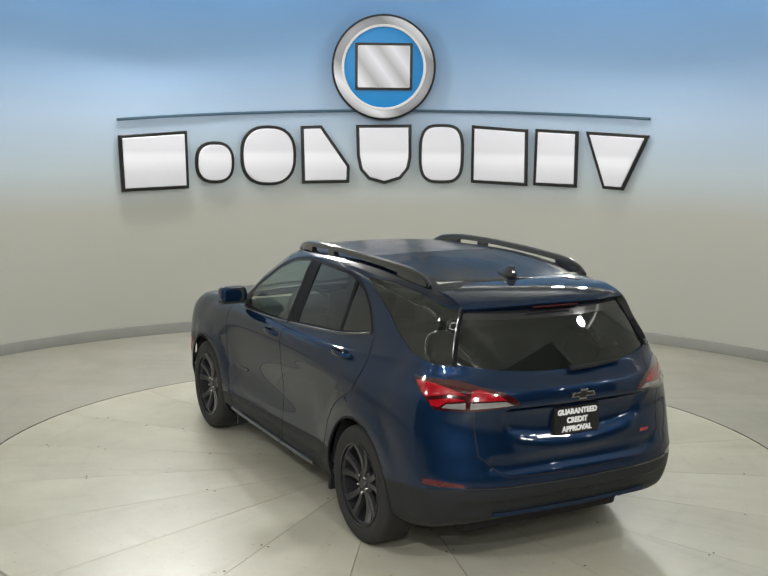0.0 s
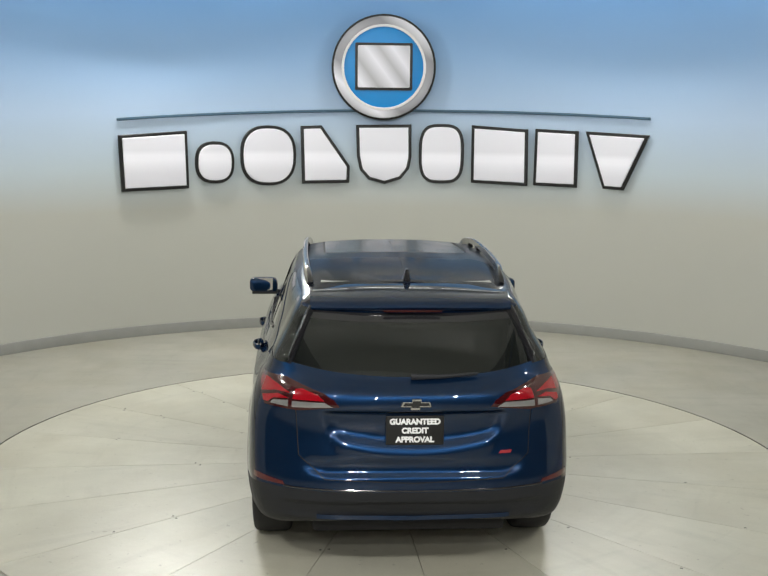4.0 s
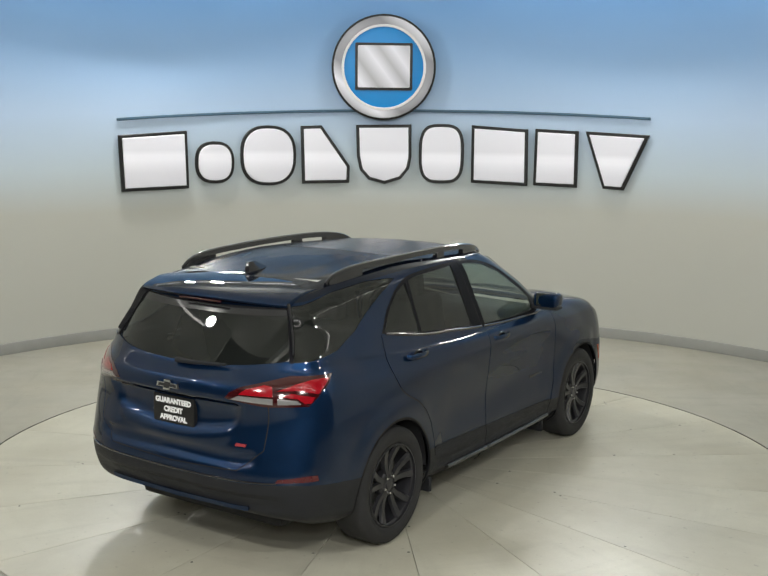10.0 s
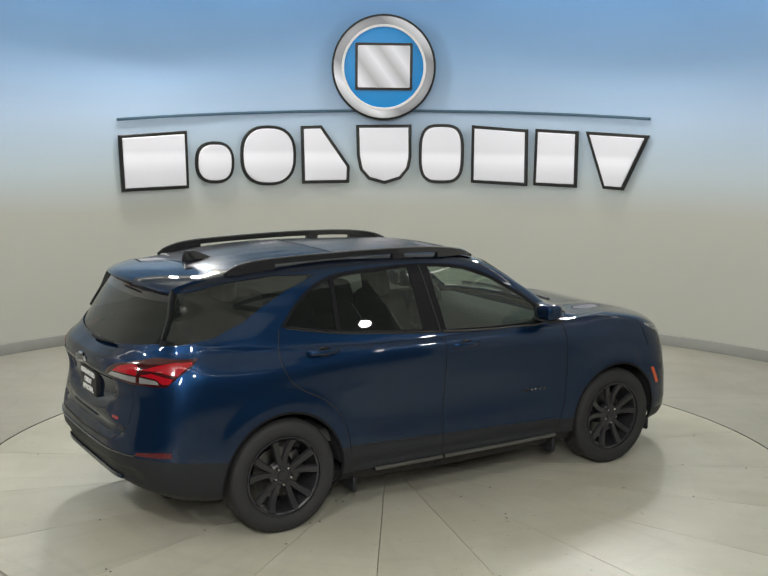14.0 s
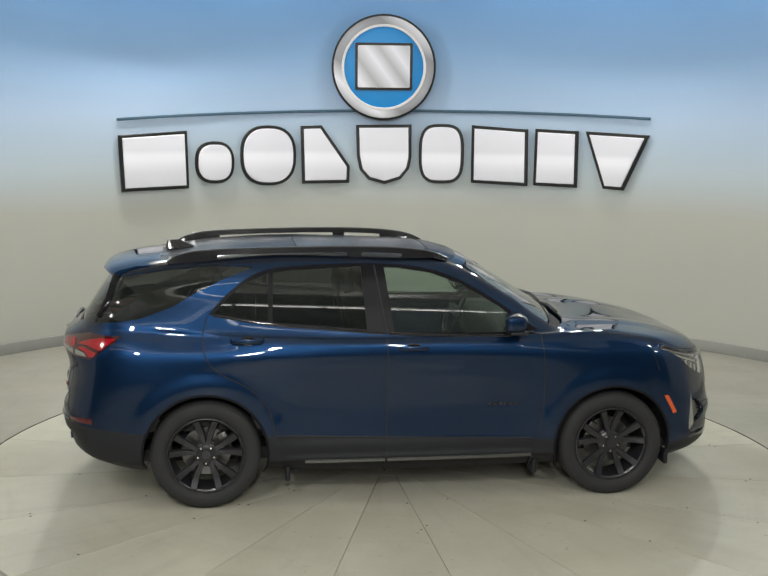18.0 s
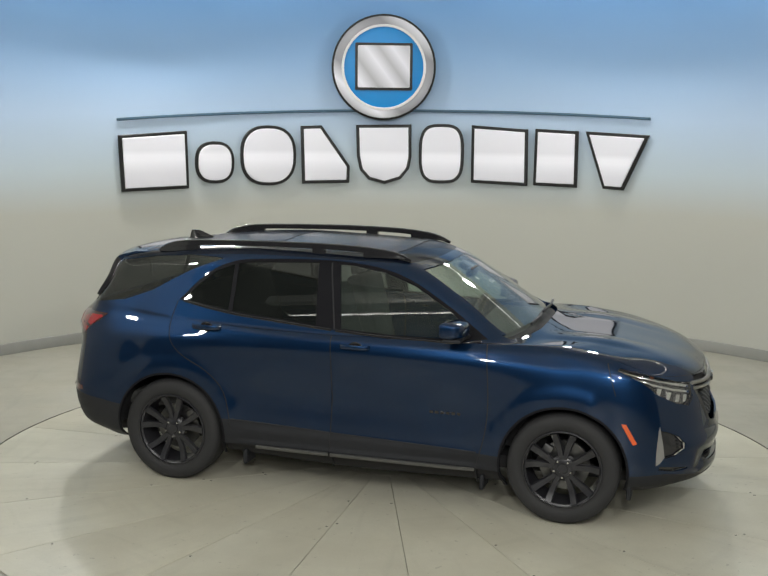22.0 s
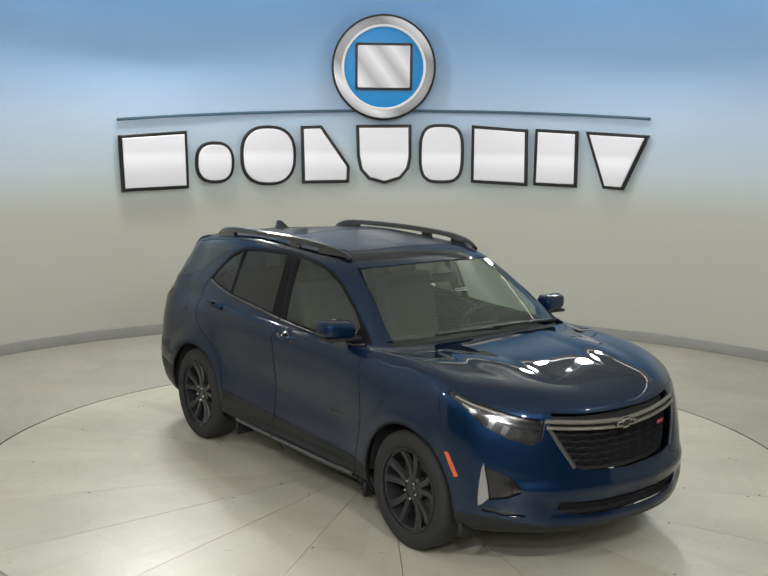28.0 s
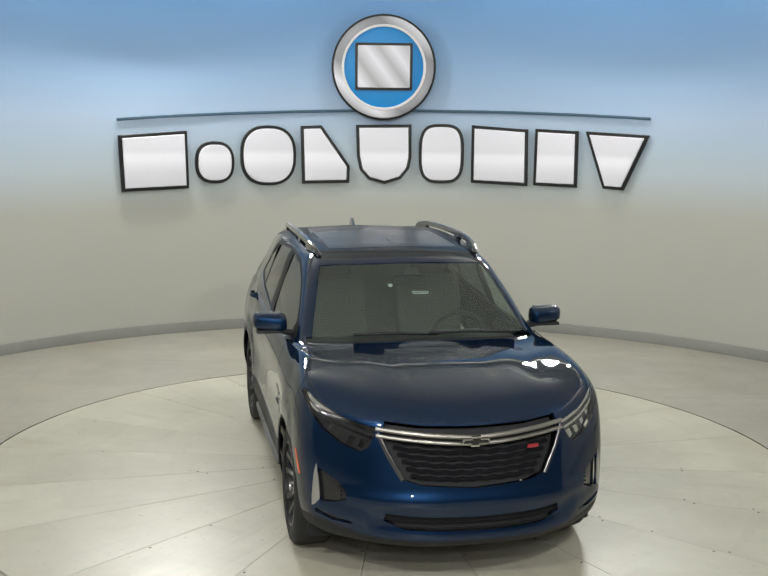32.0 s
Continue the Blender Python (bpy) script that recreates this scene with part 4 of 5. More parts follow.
    s.band(NOSE, [(0.545, 0.845), (0.78, 0.880), (1.00, 0.926), (1.18, 0.975)], 0.013, front, "lamp_strip", over=hl)
    for m0, z0 in ((0.580, 0.785), (0.680, 0.794), (0.790, 0.818), (0.90, 0.850)):
        s.cut(NOSE, [(m0 + 0.035, z0), (m0 + 0.075, z0 + 0.010), (m0 + 0.052, z0 + 0.052), (m0, z0 + 0.046)], front, "lamp_reflector", over=hl)
    s.cut(NOSE, [(0.985, 0.668), (0.972, 0.62), (0.950, 0.54), (0.938, 0.475), (0.985, 0.440), (1.022, 0.425), (1.024, 0.48), (1.015, 0.56), (1.0, 0.64)], front, "fog_lamp", over=("body",))
    s.cut(NOSE, [(0.978, 0.645), (0.90, 0.630), (0.77, 0.592), (0.690, 0.540), (0.695, 0.505), (0.80, 0.475), (0.935, 0.465), (0.952, 0.54)], front, "fog_surround", over=("body",))
    s.cut(FRONT, [(-0.1, 0.425), (0.34, 0.440), (0.48, 0.455), (0.49, 0.41), (0.38, 0.365), (-0.1, 0.35)], front, "lower_intake", over=("body",))
    s.cut(NOSE, [(-0.5, 0.0), (-0.5, 0.300), (0.45, 0.310), (0.70, 0.340), (0.90, 0.365), (1.05, 0.365), (1.5, 0.33), (1.5, 0.0)], lambda c: c[3] < 5.3 and c[4] < 3 and c[0] > 1.6, "chin", over=("body",))
    s.cut(NOSE, [(0.985, 0.418), (0.99, 0.395), (0.82, 0.372), (0.66, 0.372), (0.64, 0.382), (0.80, 0.400)], front, "bumper_slot", over=("body",))
    s.cut(SIDE, [(1.700, 0.690), (1.730, 0.690), (1.800, 0.570), (1.775, 0.560)], lambda c: 3.0 < c[3] < 6.5 and c[4] < 6, "side_marker", over=("body", "arch_lip"))
    # tail
    s.cut(TAIL, [(0.30, 1.02), (0.34, 1.055), (0.42, 1.085), (0.62, 1.115), (0.80, 1.14), (1.135, 1.135), (1.10, 1.09), (0.93, 0.985), (0.60, 0.985)], rear, "tail_lamp", over=("body",))
    lit = ("tail_lamp",)
    s.cut(TAIL, [(0.40, 1.047), (0.655, 1.040), (0.655, 1.090), (0.60, 1.098), (0.46, 1.075)], rear, "tail_red", over=lit)
    s.cut(TAIL, [(0.345, 1.018), (0.655, 0.998), (0.655, 1.030), (0.40, 1.040)], rear, "tail_clear", over=lit)
    s.cut(TAIL, [(0.69, 0.998), (0.87, 0.998), (0.84, 1.018), (0.69, 1.032)], rear, "tail_clear", over=lit)
    s.cut(TAIL, [(0.69, 1.042), (0.80, 1.055), (0.98, 1.030), (0.955, 1.002), (0.90, 1.000), (0.84, 1.028)], rear, "tail_red", over=lit)
    s.cut(TAIL, [(0.69, 1.068), (0.84, 1.068), (1.01, 1.045), (1.105, 1.112), (1.09, 1.120), (0.96, 1.118), (0.84, 1.100)], rear, "tail_red", over=lit)
    s.cut(TAIL, [(-0.5, 0.0), (-0.5, 0.545), (0.45, 0.560), (0.80, 0.565), (1.0, 0.555), (1.5, 0.505), (1.5, 0.0)], lambda c: c[3] > 9.0 and c[4] < 5 and c[0] < -1.6, "rear_cladding", over=("body",))
    s.cut(TAIL, [(0.66, 0.578), (1.00, 0.580), (0.99, 0.612), (0.90, 0.612), (0.68, 0.596)], rear, "reflector", over=("body", "rear_cladding"))
    s.paint("tailgate", lambda c: c[3] > 11.3 and 3.8 < c[4] < 9.2 and c[1] < 0.63 and c[2] > 0.575 + 0.16 * max(0, c[1] - 0.5) / 0.13)
    s.band(FRONT, [(-0.1, 0.60), (0.48, 0.625), (0.62, 0.745), (0.635, 0.99)], 0.007, lambda c: c[3] > 10.5 and c[4] < 7.5, over=("body", "tailgate"))
    # doors
    s.band(SIDE, smooth_line([(0.795, 0.19), (0.80, 0.31), (0.855, 0.55), (0.870, 0.75), (0.862, 0.95), (0.845, 1.13)]), 0.008, low, over=("body", "sill", "rocker"))
    s.band(SIDE, [(-0.19, 0.19), (-0.19, 0.40), (-0.180, 0.70), (-0.182, 0.95), (-0.190, 1.135)], 0.008, low, over=("body", "sill", "rocker"))
    s.band(SIDE, smooth_line([(-0.90, 0.42), (-0.955, 0.66), (-1.08, 0.80), (-1.26, 0.90), (-1.345, 0.99), (-1.372, 1.11), (-1.345, 1.255)]), 0.008, lambda c: side(c) and c[4] < 9.6, over=("body", "sill", "arch_lip"))
    s.band(SIDE, [(-0.182, 1.14), (-0.255, 1.56)], 0.010, up, over=("window_surround",))
    s.band(GRID, [(4.02, 7.35), (4.02, 8.95)], 0.016, lambda c: True, over=("body", "hood"))
    s.band(GRID, [(-1, 6.12), (2.6, 6.12), (3.4, 6.30), (4.02, 7.2)], 0.03, lambda c: True, over=("body", "hood"))
    s.band(SIDE, [(1.66, 0.86), (1.60, 1.05)], 0.007, lambda c: side(c) and c[4] < 7.6, over=("body",))
    fd = lambda c: side(c) and -0.186 < c[0] < 0.87 - (0.08 * max(0, 0.55 - c[2]) / 0.35) - (0.03 if c[2] > 0.95 else 0) and c[4] < 11.4
    rd = lambda c: side(c) and -1.37 < c[0] < -0.186 and c[4] < 9.7 and (c[0] > -0.90 or inside((c[0], c[2]), [(-0.8, 0.3), (-0.90, 0.42), (-0.955, 0.66), (-1.08, 0.80), (-1.26, 0.90), (-1.345, 0.99), (-1.372, 1.11), (-1.345, 1.255), (-0.8, 1.5)]))
    s.paint("front_door", fd)
    s.paint("rear_door", rd)
    s.paint("front_bumper", lambda c: c[0] > 1.62 and c[4] < 6.7)
    s.paint("fender", lambda c: c[0] > 0.8 and c[4] < 9.6 and side(c))
    s.paint("quarter_panel", lambda c: c[0] < -0.85 and c[4] < 12 and c[0] > -2.0 and not (c[2] < 0.62 and c[0] < -1.8))
    s.paint("rear_bumper", lambda c: c[0] < -1.8 and c[4] < 6.0)
    s.paint("front_pillar", lambda c: c[0] > 0.0 and c[4] > 8.5)
    s.paint("rear_pillar_panel", lambda c: c[0] < -1.2)
    s.paint("door_frame", lambda c: c[4] > 8.5)
    s.paint("inner_panel", lambda c: True)
    s.even(("front_window", "rear_window", "quarter_window"))
    s.even_end(("rear_glass", "rear_glass_band"), 0.15)
    s.even_end(("windscreen",), 0.30)
    return s


def skin(name, me, material, parent, label=""):
    me.name = name
    me.materials.append(material)
    ob = new(name, me)
    ob.parent = parent
    if label:
        tagged(ob, label=label)
    return ob


def body(car):
    s = cut_skin()
    both = (1, -1)
    for nm, mt, lab in (("hood", PAINT, "dark blue hood"), ("roof", ROOF_PAINT, "dark blue roof, greyed and dulled to mute reflections"), ("tailgate", PAINT, "dark blue tailgate"),
                        ("front_bumper", PAINT, "dark blue front bumper"), ("rear_bumper", PAINT, "dark blue rear bumper"),
                        ("rear_cladding", CLAD, "black plastic bumper cladding"), ("chin", CLAD, "black plastic lower lip"),
                        ("sunroof", DULLGLASS, "dull black glass sunroof")):
        skin(nm, s.piece({nm}, both, rim=0.012), mt, car, lab)
    skin("windscreen_band", s.piece({"windscreen_band"}, both, rim=0.012), PAINT, car)
    skin("windscreen", s.piece({"windscreen"}, both, 0.003), WINDSH, car, "clear windscreen")
    skin("rear_glass", s.piece({"rear_glass"}, both, 0.003), PRIV, car, "dark tinted rear window")
    skin("rear_glass_band", s.piece({"rear_glass_band"}, both, 0.001), GLOSSB, car, "black band along the top of the rear window")
    skin("cowl", s.piece({"cowl"}, both, 0.035, rim=0.0), SEAM, car, "black plastic cowl")
    skin("panel_gap", s.piece({"seam"}, both, 0.004, rim=0.006), SEAM, car)
    skin("grille_back", s.piece({"grille"}, both, 0.05, rim=0.006), SEAM, car)
    skin("lower_intake", s.piece({"lower_intake"}, both, 0.03, rim=0.006), SEAM, car, "black lower air intake")
    doors = {}
    for sd in both:
        for nm, mt, lab in (("front_door", PAINT, ""), ("rear_door", PAINT, ""), ("fender", PAINT, ""), ("quarter_panel", PAINT, ""),
                            ("arch_lip", SATINB, "black wheel arch lip"), ("sill", CLAD, "black plastic door cladding"), ("rocker", SEAM, "black plastic sill")):
            doors[nm, sd] = skin(nm, s.piece({nm}, (sd,), 0.03 if nm == "rocker" else 0.0, rim=0.012), mt, car, lab)
        for nm in ("front_pillar", "rear_pillar_panel", "door_frame", "inner_panel"):
            me = s.piece({nm}, (sd,), rim=0.012)
            if len(me.polygons):
                skin(nm, me, PAINT, car)
        skin("rear_pillar_trim", s.piece({"rear_pillar"}, (sd,), rim=0.012), SATINB, car, "satin black trim beside the rear glass")
        skin("window_surround", s.piece({"window_surround"}, (sd,), 0.002, rim=0.012), SATINB, car, "black window frame")
        skin("front_window", s.piece({"front_window"}, (sd,), 0.006), FRONTG, doors["front_door", sd], "clear green-tinted door glass")
        skin("rear_window", s.piece({"rear_window"}, (sd,), 0.006), PRIV, doors["rear_door", sd], "dark privacy glass")
        skin("quarter_window", s.piece({"quarter_window"}, (sd,), 0.006), PRIV, doors["rear_door", sd], "dark privacy glass")
        skin("cargo_window", s.piece({"cargo_window"}, (sd,), 0.003), PRIV, doors["quarter_panel", sd], "dark privacy glass")
        skin("side_marker", s.piece({"side_marker"}, (sd,), -0.003, rim=0.006), ORANGE, car, "amber side marker")
        skin("reflector", s.piece({"reflector"}, (sd,), -0.002, rim=0.006), REDD, car, "red rear reflector")
        skin("fog_lamp", s.piece({"fog_lamp"}, (sd,), -0.002, rim=0.006), CLEARL, car, "clear upright fog lamp")
        skin("bumper_slot", s.piece({"bumper_slot"}, (sd,), 0.015, rim=0.006), GLOSSB, car, "gloss black slot under the fog lamp")
        skin("fog_surround", s.piece({"fog_surround"}, (sd,), 0.02, rim=0.0), GLOSSB, car, "black fog lamp pocket")
        lamp = skin("headlamp", s.piece({"headlamp", "lamp_strip", "lamp_reflector"}, (sd,), 0.03, rim=0.006), LAMPIN, car, "clear headlamp with dark insides")
        skin("lamp_strip", s.piece({"lamp_strip"}, (sd,), 0.022, rim=0.006), BRIGHT, lamp, "bright chrome light strip")
        skin("reflector", s.piece({"lamp_reflector"}, (sd,), 0.024, rim=0.006), BRIGHT, lamp, "bright metal reflector")
        skin("headlamp_lens", s.piece({"headlamp", "lamp_strip", "lamp_reflector"}, (sd,), 0.0), LENS, lamp)
        lamp = skin("tail_lamp", s.piece({"tail_lamp"}, (sd,), -0.002, rim=0.012), LAMPBLK, car, "smoked red and clear tail lamp")
        skin("red_segment", s.piece({"tail_red"}, (sd,), -0.004, rim=0.006), REDL, lamp, "bright red segments")
        skin("clear_segment", s.piece({"tail_clear"}, (sd,), -0.004, rim=0.006), CLEARL, lamp, "clear segments")
    return s, doors


def wheel(car, hx, sd):
    """A tyre on a black alloy wheel of five split spokes, brake disc behind it."""
    y = 0.785 * sd
    bm = bmesh.new()
    lathe(bm, [(0.243, -0.112), (0.251, -0.110), (0.2515, -0.100), (0.243, -0.094), (0.232, -0.088), (0.226, -0.04), (0.224, 0.09), (0.240, 0.095), (0.244, 0.0)], 72, "y", True)
    w = part("wheel", bm, RIMB, car, "gloss black alloy wheel")
    w.matrix_basis = pose(hx, y, HUB_Z) @ (Matrix() if sd < 0 else pose(0, 0, 0, 0, 0, 180))
    bm = bmesh.new()
    prof = [(0.243, 0.095), (0.250, -0.100), (0.262, -0.112), (0.300, -0.118), (0.332, -0.112), (0.349, -0.098), (0.3555, -0.075), (TYRE_R, -0.04), (TYRE_R, 0.04), (0.3555, 0.075), (0.349, 0.098), (0.332, 0.112), (0.300, 0.118), (0.262, 0.112)]
    lathe(bm, prof, 72, "y", True)
    part("tyre", bm, RUBBER, w, "black tyre")
    bm = bmesh.new()
    lathe(bm, [(0.001, -0.082), (0.030, -0.082), (0.034, -0.074), (0.072, -0.070), (0.082, -0.060), (0.082, -0.02), (0.001, -0.02)], 40, "y")
    part("hub", bm, RIMB, w)
    for k in range(5):
        for sgn in (-1, 1):
            bm = bmesh.new()
            a0 = 90 + 72 * k + sgn * 10
            a1 = 90 + 72 * k + sgn * 15.5
            sec = [(-1, -0.6), (-0.72, 0.5), (0.72, 0.5), (1, -0.6)]
            rows = []
            for t in (0.0, 0.25, 0.5, 0.75, 1.0):
                r = 0.060 + (0.232 - 0.060) * t
                a = radians(a0 + (a1 - a0) * t)
                wd = 0.0185 + 0.0085 * t
                yy = -0.066 - 0.028 * t + 0.014 * math.sin(math.pi * t)
                d, n = Vector((math.cos(a), 0, math.sin(a))), Vector((-math.sin(a), 0, math.cos(a)))
                rows.append([bm.verts.new(d * r + n * (u * wd) + Vector((0, yy - v * 0.018, 0))) for u, v in sec])
            for a, b in zip(rows, rows[1:]):
                for i in range(4):
                    bm.faces.new((a[i], a[(i + 1) % 4], b[(i + 1) % 4], b[i]))
            bm.faces.new(rows[0])
            bm.faces.new(rows[-1])
            bmesh.ops.recalc_face_normals(bm, faces=bm.faces)
            part("spoke", bm, RIMB, w, smooth=25)
    for k in range(5):
        a = radians(54 + 72 * k)
        bm = bmesh.new()
        lathe(bm, [(0.001, -0.090), (0.006, -0.090), (0.0095, -0.085), (0.0095, -0.060)], 8, "y")
        for v in bm.verts:
            v.co += Vector((0.055 * math.cos(a), 0, 0.055 * math.sin(a)))
        part("lug_nut", bm, BRIGHT, w, "chrome lug nut")
    bm = bmesh.new()
    lathe(bm, [(0.07, 0.010), (0.160, 0.010), (0.160, 0.034), (0.07, 0.034)], 40, "y", True)
    part("brake_disc", bm, STEEL, w, "steel brake disc")
    bm = bmesh.new()
    box(bm, -0.125 * (1 if hx > 0 else -1), 0.005, 0.06, 0.065, 0.06, 0.15, 0.015, m=pose(0, 0, 0, 0, 25 * (1 if hx > 0 else -1), 0))
    part("brake_caliper", bm, STEEL, w, "grey brake caliper")
    return w


def wheel_well(car, hx, sd):
    bm = bmesh.new()
    n = 24
    rows = []
    for y in (0.86, 0.50):
        rows.append([bm.verts.new((hx + 0.43 * math.cos(math.pi * i / n), y * sd, 0.36 + 0.43 * math.sin(math.pi * i / n))) for i in range(n + 1)])
    for i in range(n):
        bm.faces.new((rows[0][i], rows[0][i + 1], rows[1][i + 1], rows[1][i]))
    bm.faces.new(rows[1])
    part("wheel_well", bm, SEAM, car)


def bar(bm, pts, a, b, n=8, scales=None):
    sweep(bm, pts, oval(a, b, n), scales=scales)


def roof_rail(car, sd):
    r = None
    top = [(-1.60, 0.560, 1.575), (-1.52, 0.565, 1.615), (-1.35, 0.580, 1.645), (-1.0, 0.592, 1.659), (-0.6, 0.597, 1.666), (-0.2, 0.594, 1.662), (0.05, 0.582, 1.644), (0.18, 0.565, 1.618), (0.26, 0.555, 1.585)]
    pts = [Vector((x, y * sd, z)) for x, y, z in spline(top, 4)]
    bm = bmesh.new()
    sect = [(-0.018, -0.026), (-0.014, 0.005), (-0.005, 0.012), (0.005, 0.012), (0.014, 0.005), (0.018, -0.026), (0.0, -0.030)]
    k = len(pts)
    sweep(bm, pts, sect, scales=[0.5 + 0.5 * min(1, 6 * i / k, 6 * (k - 1 - i) / k) for i in range(k)])
    r = part("roof_rail", bm, GLOSSB, car, "gloss black roof rail")
    for x0, x1 in ((-1.60, -1.22), (-0.42, -0.33), (-0.08, 0.25)):
        bm = bmesh.new()
        sel = [p for p in pts if x0 <= p.x <= x1]
        if len(sel) < 2:
            sel = [Vector((x0, 0.596 * sd, 1.662)), Vector((x1, 0.596 * sd, 1.663))]
        rows = []
        for p in sel:
            base = 1.565 if p.x < -1.2 else 1.595
            base = min(base, p.z - 0.004)
            rows.append([bm.verts.new((p.x, p.y + d, z)) for d, z in ((-0.02, base), (-0.014, p.z - 0.004), (0.014, p.z - 0.004), (0.02, base))])
        for a, b in zip(rows, rows[1:]):
            for i in range(4):
                bm.faces.new((a[i], a[(i + 1) % 4], b[(i + 1) % 4], b[i]))
        bm.faces.new(rows[0])
        bm.faces.new(rows[-1])
        bmesh.ops.recalc_face_normals(bm, faces=bm.faces)
        part("rail_foot", bm, GLOSSB, r)


def mirror(car, sd):
    bm = bmesh.new()
    box(bm, 0, 0, 0, 0.138, 0.215, 0.116, 0.048, 5)
    for v in bm.verts:
        x, y, z = v.co
        k = 1 - 0.18 * y / 0.11 - (0.12 if x > 0.03 else 0)
        v.co = Vector((x + (-0.035 * max(0, y / 0.1)), y, z * k + 0.012 * (y / 0.1) * (1 if z > 0 else 0)))
        v.co = Vector((0.665 + v.co.x, (0.935 + v.co.y) * sd, 1.210 + v.co.z))
    if sd < 0:
        bmesh.ops.reverse_faces(bm, faces=bm.faces)
    cap = part("door_mirror", bm, PAINT, car, "dark blue door mirror")
    bm = bmesh.new()
    box(bm, 0.655, 0.925 * sd, 1.152, 0.115, 0.20, 0.022, 0.01, 2)
    part("mirror_base", bm, CLAD, cap)
    bm = bmesh.new()
    sweep(bm, [(0.70, 0.775 * sd, 1.145), (0.69, 0.83 * sd, 1.150), (0.675, 0.90 * sd, 1.160)], oval(0.03, 0.018, 10))
    part("mirror_arm", bm, CLAD, cap)
    bm = bmesh.new()
    box(bm, 0.598, 0.945 * sd, 1.217, 0.006, 0.165, 0.095, 0.002, 1)
    part("mirror_glass", bm, MIRROR, cap, "mirror glass")


def handle(car, x, z, sd, yy):
    bm = bmesh.new()
    pts = [(x - 0.105, yy - 0.012, z), (x - 0.09, yy + 0.012, z), (x - 0.03, yy + 0.030, z + 0.003), (x + 0.04, yy + 0.030, z + 0.002), (x + 0.085, yy + 0.014, z), (x + 0.10, yy - 0.012, z)]
    sweep(bm, [Vector((a, b * sd, c)) for a, b, c in spline(pts, 3)], oval(0.008, 0.016, 10))
    h = part("door_handle", bm, PAINT, car, "dark blue door handle")
    bm = bmesh.new()
    lathe(bm, [(0.001, 0.004), (0.036, 0.003), (0.040, -0.004)], 20, "y")
    for v in bm.verts:
        v.co = Vector((x + v.co.x * 1.2, (yy + 0.002 + v.co.y) * sd, z + v.co.z * 0.8))
    part("handle_cup", bm, GLOSSB, car)


def on_flank(s, x, z):
    """Half width of the body at (x, z) on its side."""
    best = sorted((((v[0] - x) ** 2 + (v[2] - z) ** 2, v[1]) for v in s.verts if 4.0 < v[3] < 10.5 and abs(v[0] - x) < 0.1 and abs(v[2] - z) < 0.05 and v[1] > 0.5), key=lambda e: e[0])[:4]
    w = [1 / (d + 1e-6) for d, _ in best]
    return sum(k * y for k, (_, y) in zip(w, best)) / sum(w)


def belt(doors, s, sd):
    """Gloss black moulding along the foot of the side glass."""
    line = smooth_line([(0.80, 1.122), (0.62, 1.108), (0.20, 1.112), (-0.17, 1.131)], 4), smooth_line([(-0.20, 1.133), (-0.55, 1.162), (-0.94, 1.197), (-1.30, 1.256)], 4)
    for pts, nm in zip(line, ("front_door", "rear_door")):
        bm = bmesh.new()
        sweep(bm, [(x, (on_flank(s, x, z) + 0.001) * sd, z) for x, z in pts], oval(0.007, 0.009, 8))
        part("belt_moulding", bm, GLOSSB, doors[nm, sd], "gloss black moulding")


def sill_strips(doors, s, sd):
    """Moulded ledges along the foot and the head of the door cladding."""
    for nm, x0, x1 in (("front_door", -0.182, 0.79), ("rear_door", -0.72, -0.198)):
        bm = bmesh.new()
        pts = [(x0 + (x1 - x0) * i / 8, (0.898 - 0.012 * abs((x0 + (x1 - x0) * i / 8) / 0.8) ** 4) * sd, 0.303) for i in range(9)]
        sweep(bm, pts, [(-0.016, -0.010), (0.016, -0.010), (0.016, 0.003), (0.008, 0.010), (-0.008, 0.010), (-0.016, 0.003)])
        # grey metal paints in the highlight along the cladding's lower edge
        part("sill_strip", bm, STEEL, doors[nm, sd], "ledge along the door's foot, lightened to grey metal as its highlight")
    for nm, x0, x1, z0, z1 in (("front_door", -0.182, 0.80, 0.449, 0.419), ("rear_door", -0.90, -0.198, 0.480, 0.450)):
        bm = bmesh.new()
        sweep(bm, [(x0 + (x1 - x0) * i / 8, (on_flank(s, x0 + (x1 - x0) * i / 8, z0 + (z1 - z0) * i / 8) + 0.001) * sd, z0 + (z1 - z0) * i / 8) for i in range(9)], oval(0.004, 0.005, 6))
        part("cladding_lip", bm, CLAD, doors[nm, sd])


def text_bar(name, s, size, m, mt, parent, label=""):
    """Built-in lettering turned into a mesh."""
    cu = bpy.data.curves.new(name, "FONT")
    cu.body, cu.size, cu.extrude, cu.align_x, cu.align_y = s, size, 0.001, "CENTER", "CENTER"
    cu.offset = 0.0022
    tmp = bpy.data.objects.new(name, cu)
    scene.collection.objects.link(tmp)
    dg = bpy.context.evaluated_depsgraph_get()
    me = bpy.data.meshes.new_from_object(tmp.evaluated_get(dg))
    bpy.data.objects.remove(tmp)
    me.materials.clear()
    me.materials.append(mt)
    ob = new(name, me)
    ob.parent = parent
    ob.matrix_basis = m
    if label:
        tagged(ob, label=label)
    return ob


